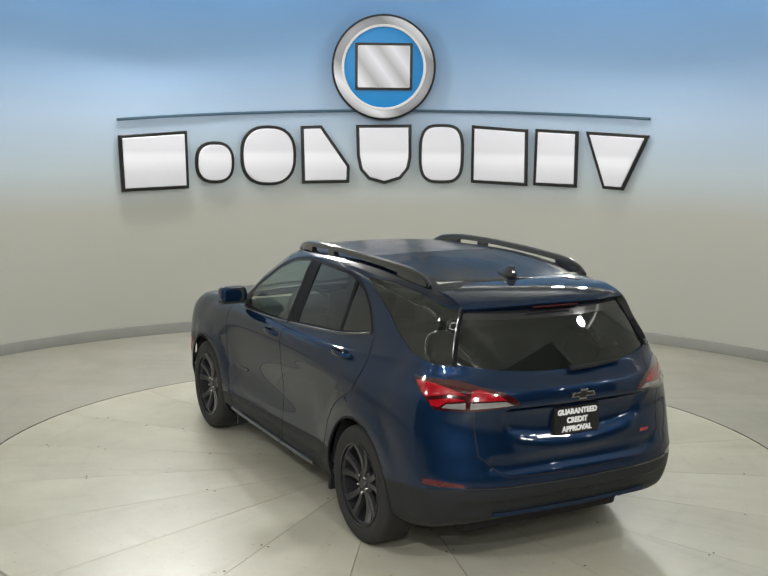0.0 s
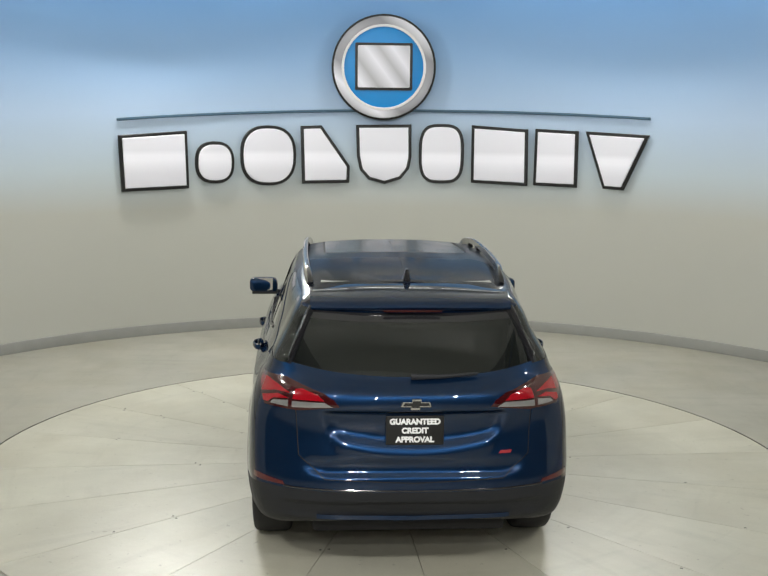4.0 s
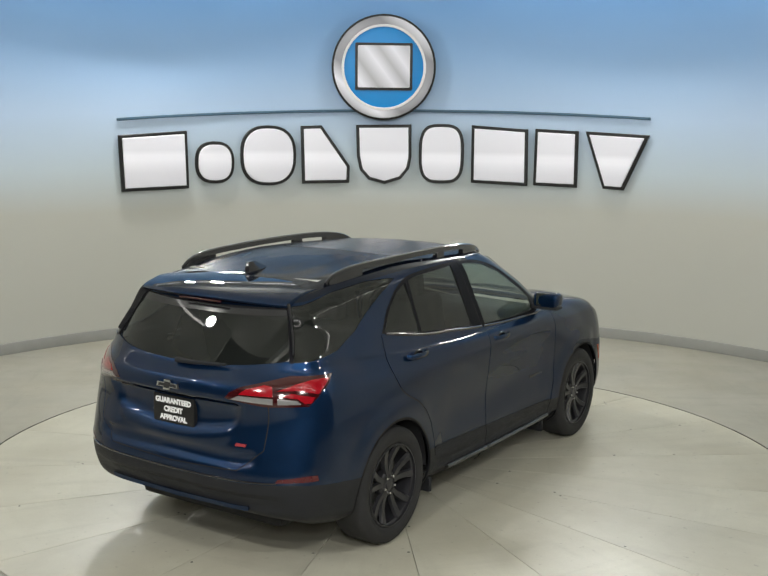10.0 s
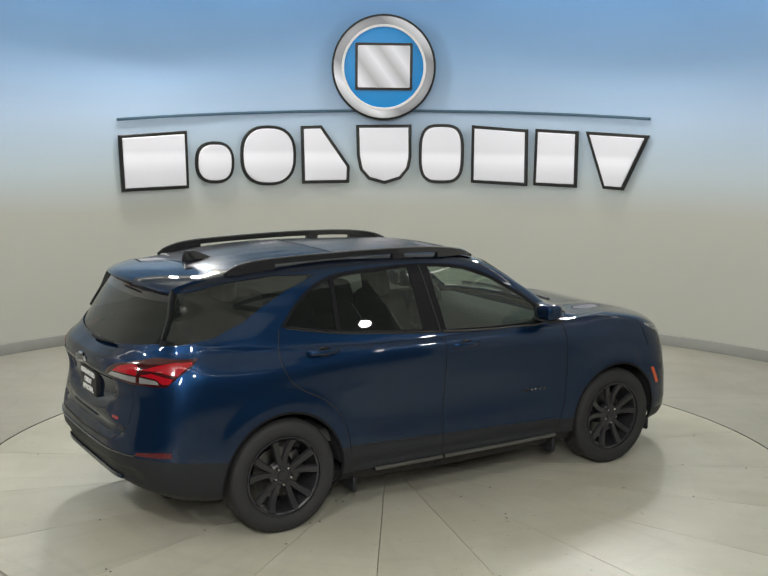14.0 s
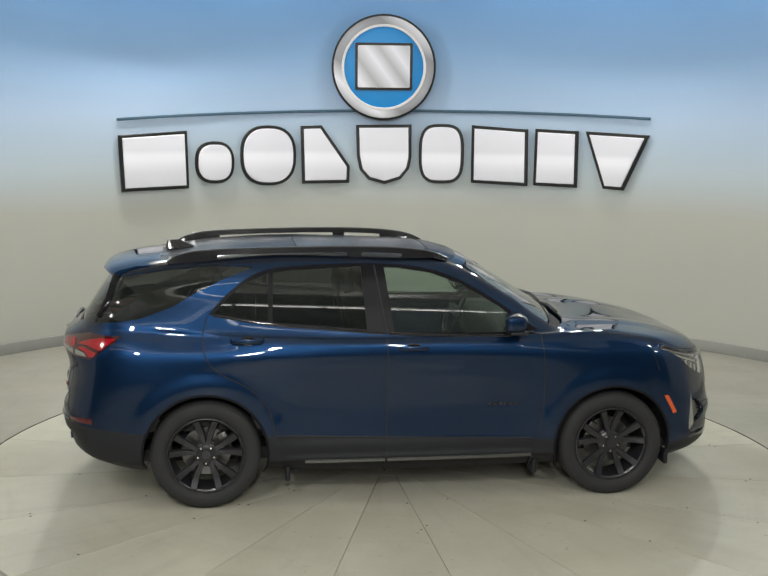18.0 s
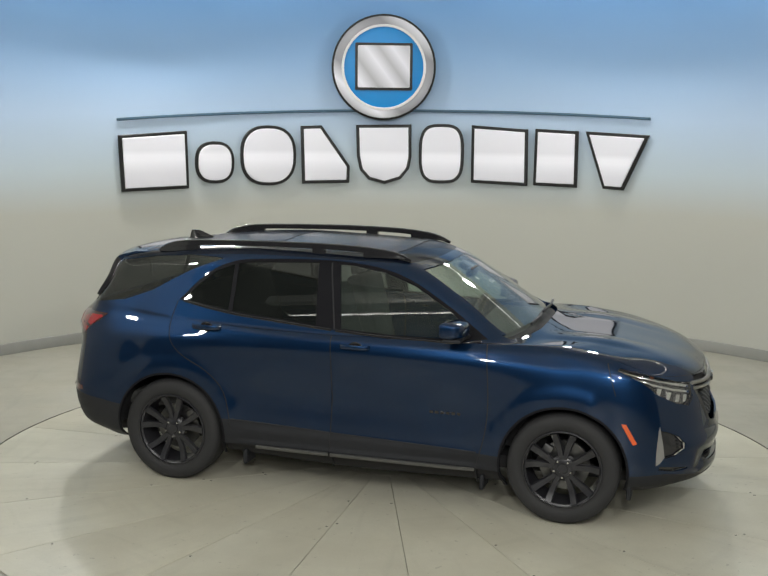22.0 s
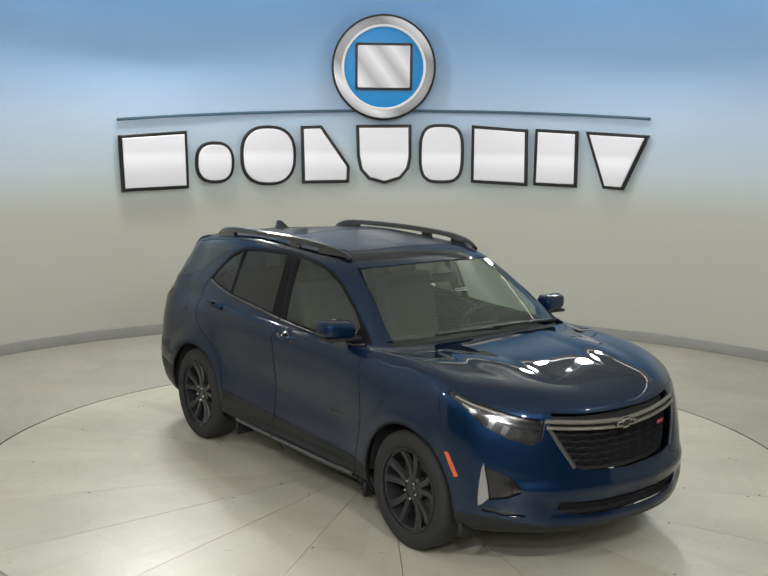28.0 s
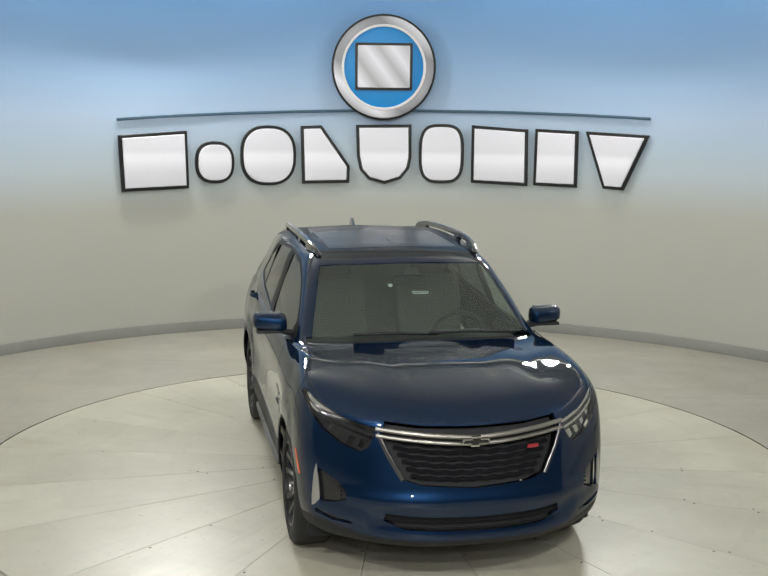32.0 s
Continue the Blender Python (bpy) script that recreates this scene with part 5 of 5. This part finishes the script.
def on_skin(s, end, y, z):
    """The body's place at (y, z) on its nose (1) or tail (-1): x, and how far it leans in plan, in degrees."""
    best = sorted((((v[1] - abs(y)) ** 2 + (v[2] - z) ** 2, v) for v in s.verts if v[0] * end > 1.7 and abs(v[1] - abs(y)) < 0.08 and abs(v[2] - z) < 0.05), key=lambda e: e[0])[:4]
    w = [1 / (d + 1e-6) for d, _ in best]
    x = sum(k * v[0] for k, (_, v) in zip(w, best)) / sum(w)
    n = best[0][1]
    return x, math.degrees(math.atan2(n[6], abs(n[5])))


def badge(name, pts, depth, m, mt, parent, label=""):
    """A plain raised shape from an outline in its own plane."""
    bm = bmesh.new()
    a = [bm.verts.new((x, y, 0)) for x, y in pts]
    b = [bm.verts.new((x * 0.94, y * 0.94, depth)) for x, y in pts]
    bm.faces.new(b)
    for i in range(len(pts)):
        j = (i + 1) % len(pts)
        bm.faces.new((a[i], a[j], b[j], b[i]))
    bmesh.ops.recalc_face_normals(bm, faces=bm.faces)
    ob = part(name, bm, mt, parent, label, 20)
    ob.matrix_basis = m
    return ob


REAR_FACE = Matrix(((0, 0, -1, 0), (-1, 0, 0, 0), (0, 1, 0, 0), (0, 0, 0, 1)))    # reads from behind the car
NOSE_FACE = Matrix(((0, 0, 1, 0), (1, 0, 0, 0), (0, 1, 0, 0), (0, 0, 0, 1)))      # reads from ahead of it
EMBLEM = [(-0.085, -0.014), (-0.03, -0.014), (-0.03, -0.03), (0.022, -0.03), (0.022, -0.014), (0.085, -0.014), (0.078, 0.014), (0.03, 0.014), (0.03, 0.03), (-0.022, 0.03), (-0.022, 0.014), (-0.075, 0.014)]


def inlay(em):
    badge("inlay", [(x * 0.86 + (0.004 if abs(x) > 0.05 and x < 0 else 0), y * 0.62) for x, y in EMBLEM], 0.0015, Matrix.Translation((0, 0, 0.012)), GLOSSB, em, "black inlay")


def rear_details(car, s):
    # spoiler over the rear glass: carries the roof on, then rolls down to a lip
    bm = bmesh.new()
    rows = []
    for k in range(-14, 15):
        y = 0.560 * k / 14
        q = abs(k / 14)
        xr = -2.048 + 0.10 * q ** 2.6
        z1 = 1.522 - 0.016 * q * q
        prof = [(-1.66, 1.585 - 0.030 * q ** 2.5), (-1.80, 1.576 - 0.026 * q ** 2.5), (xr + 0.13, z1 + 0.038), (xr + 0.05, z1 + 0.018), (xr + 0.012, z1 + 0.002), (xr, z1 - 0.014), (xr + 0.008, z1 - 0.026), (xr + 0.085, 1.466), (-1.86, 1.455), (-1.70, 1.50)]
        rows.append([bm.verts.new((x, y, z)) for x, z in prof])
    for a, b in zip(rows, rows[1:]):
        for i in range(len(a)):
            j = (i + 1) % len(a)
            bm.faces.new((a[i], a[j], b[j], b[i]))
    bm.faces.new(rows[0])
    bm.faces.new(rows[-1])
    bmesh.ops.recalc_face_normals(bm, faces=bm.faces)
    sp = part("spoiler", bm, PAINT, car, "dark blue roof spoiler")
    bm = bmesh.new()
    box(bm, -2.045, 0, 1.488, 0.012, 0.32, 0.012, 0.003, 1)
    part("brake_light", bm, LAMPBLK, sp, "red high brake light")
    # black blades beside the rear glass
    for sd in (1, -1):
        pts = []
        for k in range(9):
            v0 = 9.25 + 1.72 * k / 8
            q = min(s.verts, key=lambda e: (e[3] - 10.62) ** 2 + (e[4] - v0) ** 2)
            pts.append(Vector((q[0], q[1] * sd, q[2])) + Vector((q[5], q[6] * sd, q[7])) * 0.008)
        d = (pts[-1] - pts[0]).normalized()
        n = Vector((-0.75, 0.66 * sd, 0.05)).normalized()
        bm = bmesh.new()
        sweep(bm, pts, [(-0.012, -0.012), (0.016, -0.007), (0.020, 0.0), (0.016, 0.007), (-0.012, 0.012)], up=n.cross(d), scales=[0.55, 0.75, 0.9, 1, 1, 1, 1.1, 1.2, 1.3])
        part("rear_blade", bm, GLOSSB, car, "gloss black blade beside the rear glass")
    # painted strip along the lower edge of the bumper
    bm = bmesh.new()
    sweep(bm, [(on_skin(s, -1, 0.52 * k / 10, 0.40)[0] - 0.004, 0.52 * k / 10, 0.392 + 0.012 * abs(k / 10)) for k in range(-10, 11)], [(-0.012, -0.012), (0.012, -0.006), (0.012, 0.010), (-0.012, 0.012)])
    part("bumper_strip", bm, PAINT, car, "dark blue lower bumper strip")
    # ledge along the head of the black cladding
    bm = bmesh.new()
    sweep(bm, [(on_skin(s, -1, 0.70 * k / 14, 0.562)[0] - 0.003, 0.70 * k / 14, 0.562 + 0.012 * abs(k / 14)) for k in range(-14, 15)], oval(0.007, 0.006, 8))
    part("cladding_ledge", bm, GLOSSB, car, "gloss black ledge over the cladding")
    # rear wiper
    bm = bmesh.new()
    sweep(bm, [(-2.226, 0.02, 1.165), (-2.232, -0.12, 1.168), (-2.215, -0.34, 1.180)], oval(0.012, 0.014, 8), scales=[1.2, 0.9, 0.5])
    part("rear_wiper", bm, CLAD, car, "black rear wiper")
    # registration panel
    bm = bmesh.new()
    px = min(on_skin(s, -1, 0.0, z)[0] for z in (0.805, 0.83, 0.885, 0.96)) - 0.003
    box(bm, px + 0.012, 0, 0.885, 0.036, 0.31, 0.16, 0.006, 2)
    pl = part("plate", bm, SIGNB, car, "black dealer plate with white lettering")
    for i, w in enumerate(("GUARANTEED", "CREDIT", "APPROVAL")):
        text_bar("lettering", w, 0.0415, Matrix.Translation((px - 0.008, 0, 0.933 - 0.049 * i)) @ REAR_FACE, PRINT, pl, "white lettering")
    em = badge("emblem", EMBLEM, 0.012, Matrix.Translation((on_skin(s, -1, 0.0, 1.040)[0] - 0.001, 0, 1.040)) @ REAR_FACE, BRIGHT, car, "plain black and chrome emblem")
    inlay(em)
    badge("trim_badge", [(-0.036, -0.008), (0.030, -0.008), (0.036, 0.008), (-0.030, 0.008)], 0.005, Matrix.Translation((on_skin(s, -1, 0.49, 0.765)[0] - 0.001, -0.49, 0.765)) @ pose(0, 0, 0, 0, 0, on_skin(s, -1, 0.49, 0.765)[1]) @ REAR_FACE, REDB, car, "small red badge")
    # fin antenna
    bm = bmesh.new()
    rows = []
    for t in (0.0, 0.2, 0.4, 0.6, 0.8, 1.0):
        z = 1.570 + 0.088 * t
        x0, x1 = -1.645 + 0.018 * t ** 3, -1.365 - 0.195 * t ** 1.15
        w = 0.036 * (1 - 0.74 * t)
        rows.append([bm.verts.new((x0 + (x1 - x0) * u, w * v * math.sin(math.pi * min(1, 0.35 + 0.65 * u)) ** 0.6 if v else 0.0, z)) for u, v in ((0, 0), (0.06, 0.8), (0.3, 1), (0.65, 0.75), (1, 0), (0.65, -0.75), (0.3, -1), (0.06, -0.8))])
    for a, b in zip(rows, rows[1:]):
        for i in range(8):
            bm.faces.new((a[i], a[(i + 1) % 8], b[(i + 1) % 8], b[i]))
    bm.faces.new(rows[-1])
    bmesh.ops.recalc_face_normals(bm, faces=bm.faces)
    part("fin_antenna", bm, GLOSSB, car, "black fin antenna")


NAME_Y, NAME_Z = 0.884, 0.655


def nose_details(car, s):
    # two-bar metal strip in a shallow V with the emblem
    def along(y, z, out):
        return (on_skin(s, 1, y, z)[0] + out, y, z)
    for z0, h in ((0.862, 0.013), (0.828, 0.011)):
        bm = bmesh.new()
        sweep(bm, smooth_line([along(0.52 * k / 8, z0 - 0.014 + 0.045 * abs(k / 8) ** 1.2, -0.002) for k in range(-8, 9)], 2), oval(0.013, h, 8))
        part("grille_bar", bm, SATINM, car, "satin grey metal grille bar")
    for sd in (1, -1):
        bm = bmesh.new()
        sweep(bm, [along(0.515 * sd, 0.872, 0.0), along(0.470 * sd, 0.77, 0.0), along(0.395 * sd, 0.636, 0.0)], oval(0.007, 0.012, 8))
        part("grille_side_trim", bm, STEEL, car, "dark metal grille trim")
    ex = on_skin(s, 1, 0.0, 0.835)[0]
    em = badge("emblem", EMBLEM, 0.012, Matrix.Translation((ex + 0.012, 0, 0.833)) @ NOSE_FACE, BRIGHT, car, "plain black and chrome emblem")
    inlay(em)
    bx, lean = on_skin(s, 1, 0.33, 0.785)
    badge("trim_badge", [(-0.035, -0.010), (0.030, -0.010), (0.035, 0.010), (-0.03, 0.010)], 0.006, Matrix.Translation((bx - 0.004, 0.33, 0.785)) @ pose(0, 0, 0, 0, 0, lean) @ NOSE_FACE, REDB, car, "small red badge")
    # wavy grille slats
    for i in range(6):
        z = 0.622 + 0.034 * i
        half = 0.345 + 0.022 * i
        bm = bmesh.new()
        pts = []
        for k in range(-16, 17):
            y = half * k / 16
            q = along(y, z + 0.045 * (y / 0.5) ** 2, -0.040)
            pts.append((q[0], y, q[2] + 0.004 * math.sin(k * math.pi / 2)))
        sweep(bm, pts, [(-0.012, -0.010), (0.010, -0.002), (-0.012, 0.012)])
        part("grille_slat", bm, SATINB, car, "black grille slat")
    for z in (0.365, 0.400):
        bm = bmesh.new()
        sweep(bm, [(on_skin(s, 1, 0.50 * k / 12, z)[0] - 0.012, 0.50 * k / 12, z + 0.02 * abs(k / 12) ** 2) for k in range(-12, 13)], [(-0.01, -0.007), (0.01, 0.0), (-0.01, 0.007)])
        part("intake_slat", bm, GLOSSB, car)
    # rows of small raised studs in the fog lamp pockets
    bm = bmesh.new()
    bmesh.ops.create_icosphere(bm, subdivisions=1, radius=0.0065)
    stud = mesh_of(bm, "stud", GLOSSB)
    for sd in (1, -1):
        for i in range(5):
            for j in range(6 - i // 2):
                y, z = 0.700 - 0.026 * i, 0.495 + 0.022 * j + (0.011 if i % 2 else 0)
                ob = new("stud", stud)
                ob.parent = car
                ob.location = (on_skin(s, 1, y, z)[0] - 0.021, y * sd, z)
    # stickers behind the windscreen, sensor housing
    for nm, x, y, z, w, h, mt in (("windscreen_sticker", 0.685, 0.055, 1.385, 0.105, 0.026, PAPER), ("round_sticker", 0.62, -0.135, 1.425, 0.032, 0.034, PAPER)):
        bm = bmesh.new()
        if w > 0.05:
            box(bm, 0, 0, 0, 0.0015, w, h, 0.0)
        else:
            lathe(bm, [(0.001, 0.0), (w / 2, 0.0), (w / 2, 0.0015)], 16, "z")
            for v in bm.verts:
                v.co = Vector((v.co.z, v.co.x, v.co.y))
        for v in bm.verts:
            v.co = pose(x, y, z, 0, -58, 0) @ v.co
        st = part(nm, bm, mt, car, "small white paper sticker")
        if w > 0.05:
            for k in range(6):
                bm = bmesh.new()
                box(bm, 0.0012, -0.040 + 0.016 * k, 0, 0.001, 0.010, 0.014)
                for v in bm.verts:
                    v.co = pose(x, y, z, 0, -58, 0) @ v.co
                part("print_bar", bm, GAP, st)
    bm = bmesh.new()
    box(bm, 0.52, 0.03, 1.475, 0.13, 0.11, 0.05, 0.02, 2, m=pose(0, 0, 0, 0, 28, 0))
    part("sensor_housing", bm, CLAD, car, "black sensor housing behind the windscreen")
    # air deflectors ahead of the wheels and behind the sills
    for sd in (1, -1):
        for x in (0.83, -0.83, 1.76):
            bm = bmesh.new()
            box(bm, x, 0.76 * sd, 0.20 if abs(x) < 1 else 0.235, 0.03, 0.16, 0.10, 0.008, 1)
            part("air_deflector", bm, CLAD, car, "black air deflector")
    # model name on the front doors, as plain bars
    for sd in (1, -1):
        for k in range(7):
            bm = bmesh.new()
            box(bm, 0.500 + 0.036 * k, 0.0, 0.0, 0.024, 0.004, 0.017, 0.001, 1)
            for v in bm.verts:
                v.co += Vector((0, NAME_Y * sd, NAME_Z))
            part("name_bar", bm, GLOSSB, car, "small black bar")
    # wipers
    for y0, y1 in ((0.60, 0.02), (0.08, -0.46)):
        bm = bmesh.new()
        sweep(bm, [(1.045, y0, 1.178), (1.075, (y0 + y1) / 2, 1.196), (1.06, y1, 1.192)], oval(0.010, 0.010, 8))
        part("wiper", bm, CLAD, car, "black wiper")


def interior(car):
    bm = bmesh.new()
    box(bm, -0.55, 0, 0.52, 2.9, 1.46, 0.10, 0.03)
    part("cabin_floor", bm, FABRIC, car)
    bm = bmesh.new()
    box(bm, 0.80, 0, 0.98, 0.42, 1.42, 0.26, 0.09, 4)
    dash = part("dashboard", bm, FABRIC, car, "dark dashboard")
    for y in (0.36, -0.36):
        bm = bmesh.new()
        box(bm, 0.02, y, 0.72, 0.52, 0.50, 0.16, 0.06, 3)
        seat = part("front_seat", bm, FABRIC, car, "dark fabric front seat")
        bm = bmesh.new()
        box(bm, -0.30, y, 1.05, 0.15, 0.48, 0.62, 0.06, 3, m=pose(0, 0, 0, 0, -14, 0))
        part("backrest", bm, FABRIC, seat)
        bm = bmesh.new()
        box(bm, -0.40, y, 1.42, 0.09, 0.26, 0.18, 0.04, 3, m=pose(0, 0, 0, 0, -10, 0))
        part("headrest", bm, FABRIC, seat)
    bm = bmesh.new()
    box(bm, -0.90, 0, 0.72, 0.50, 1.30, 0.16, 0.06, 3)
    seat = part("rear_seat", bm, FABRIC, car, "dark fabric rear bench")
    bm = bmesh.new()
    box(bm, -1.25, 0, 1.03, 0.15, 1.30, 0.60, 0.06, 3, m=pose(0, 0, 0, 0, -16, 0))
    part("backrest", bm, FABRIC, seat)
    for y in (0.4, 0, -0.4):
        bm = bmesh.new()
        box(bm, -1.36, y, 1.38, 0.09, 0.24, 0.13, 0.035, 3)
        part("headrest", bm, FABRIC, seat)
    bm = bmesh.new()
    lathe(bm, [(0.18 + 0.016 * math.cos(2 * math.pi * i / 8), 0.016 * math.sin(2 * math.pi * i / 8)) for i in range(8)], 36, "z", True)
    m = pose(0.50, 0.36, 1.06, 0, -66, 0)
    for v in bm.verts:
        v.co = m @ v.co
    box(bm, 0.51, 0.36, 1.06, 0.05, 0.34, 0.07, 0.02, 2)
    part("steering_wheel", bm, CLAD, car, "black steering wheel")
    bm = bmesh.new()
    box(bm, 0.555, 0.0, 1.455, 0.05, 0.22, 0.065, 0.02, 2)
    part("rear_view_mirror", bm, CLAD, car, "black rear-view mirror")
    bm = bmesh.new()
    box(bm, -0.75, 0, 1.578, 1.7, 1.0, 0.012, 0.004, 1)
    part("headliner", bm, LINER, car, "grey headliner")
    bm = bmesh.new()
    box(bm, 0, 0, 0.26, 4.0, 1.10, 0.10, 0.04)
    box(bm, 0.0, 0, 0.23, 1.75, 1.50, 0.07, 0.03)
    part("underbody", bm, SEAM, car, "black underbody")


def build_car():
    car = new("car")
    tagged(car, "dark blue metallic compact SUV on the turntable", "car")
    s, doors = body(car)
    for hx in (HUB_F, HUB_R):
        for sd in (1, -1):
            wheel(car, hx, sd)
            wheel_well(car, hx, sd)
    for sd in (1, -1):
        roof_rail(car, sd)
        mirror(car, sd)
        handle(doors["rear_door", sd], -1.085, 1.105, sd, 0.885)
        handle(doors["front_door", sd], -0.015, 1.045, sd, 0.900)
        belt(doors, s, sd)
        sill_strips(doors, s, sd)
    rear_details(car, s)
    nose_details(car, s)
    interior(car)
    return car


booth()
table = turntable()
overlay_sign()
lamps()
car = build_car()


# ---- what moves ----
def turn(t):
    return pose(0, 0, 0, 0, 0, 118.39 - 6.137 * t)


def motions():
    walk(car, [(t, turn(t) @ pose(0.060, 0.0, 0.0)) for t in range(33)])
    walk(table, [(t, turn(t)) for t in range(33)])


motions()
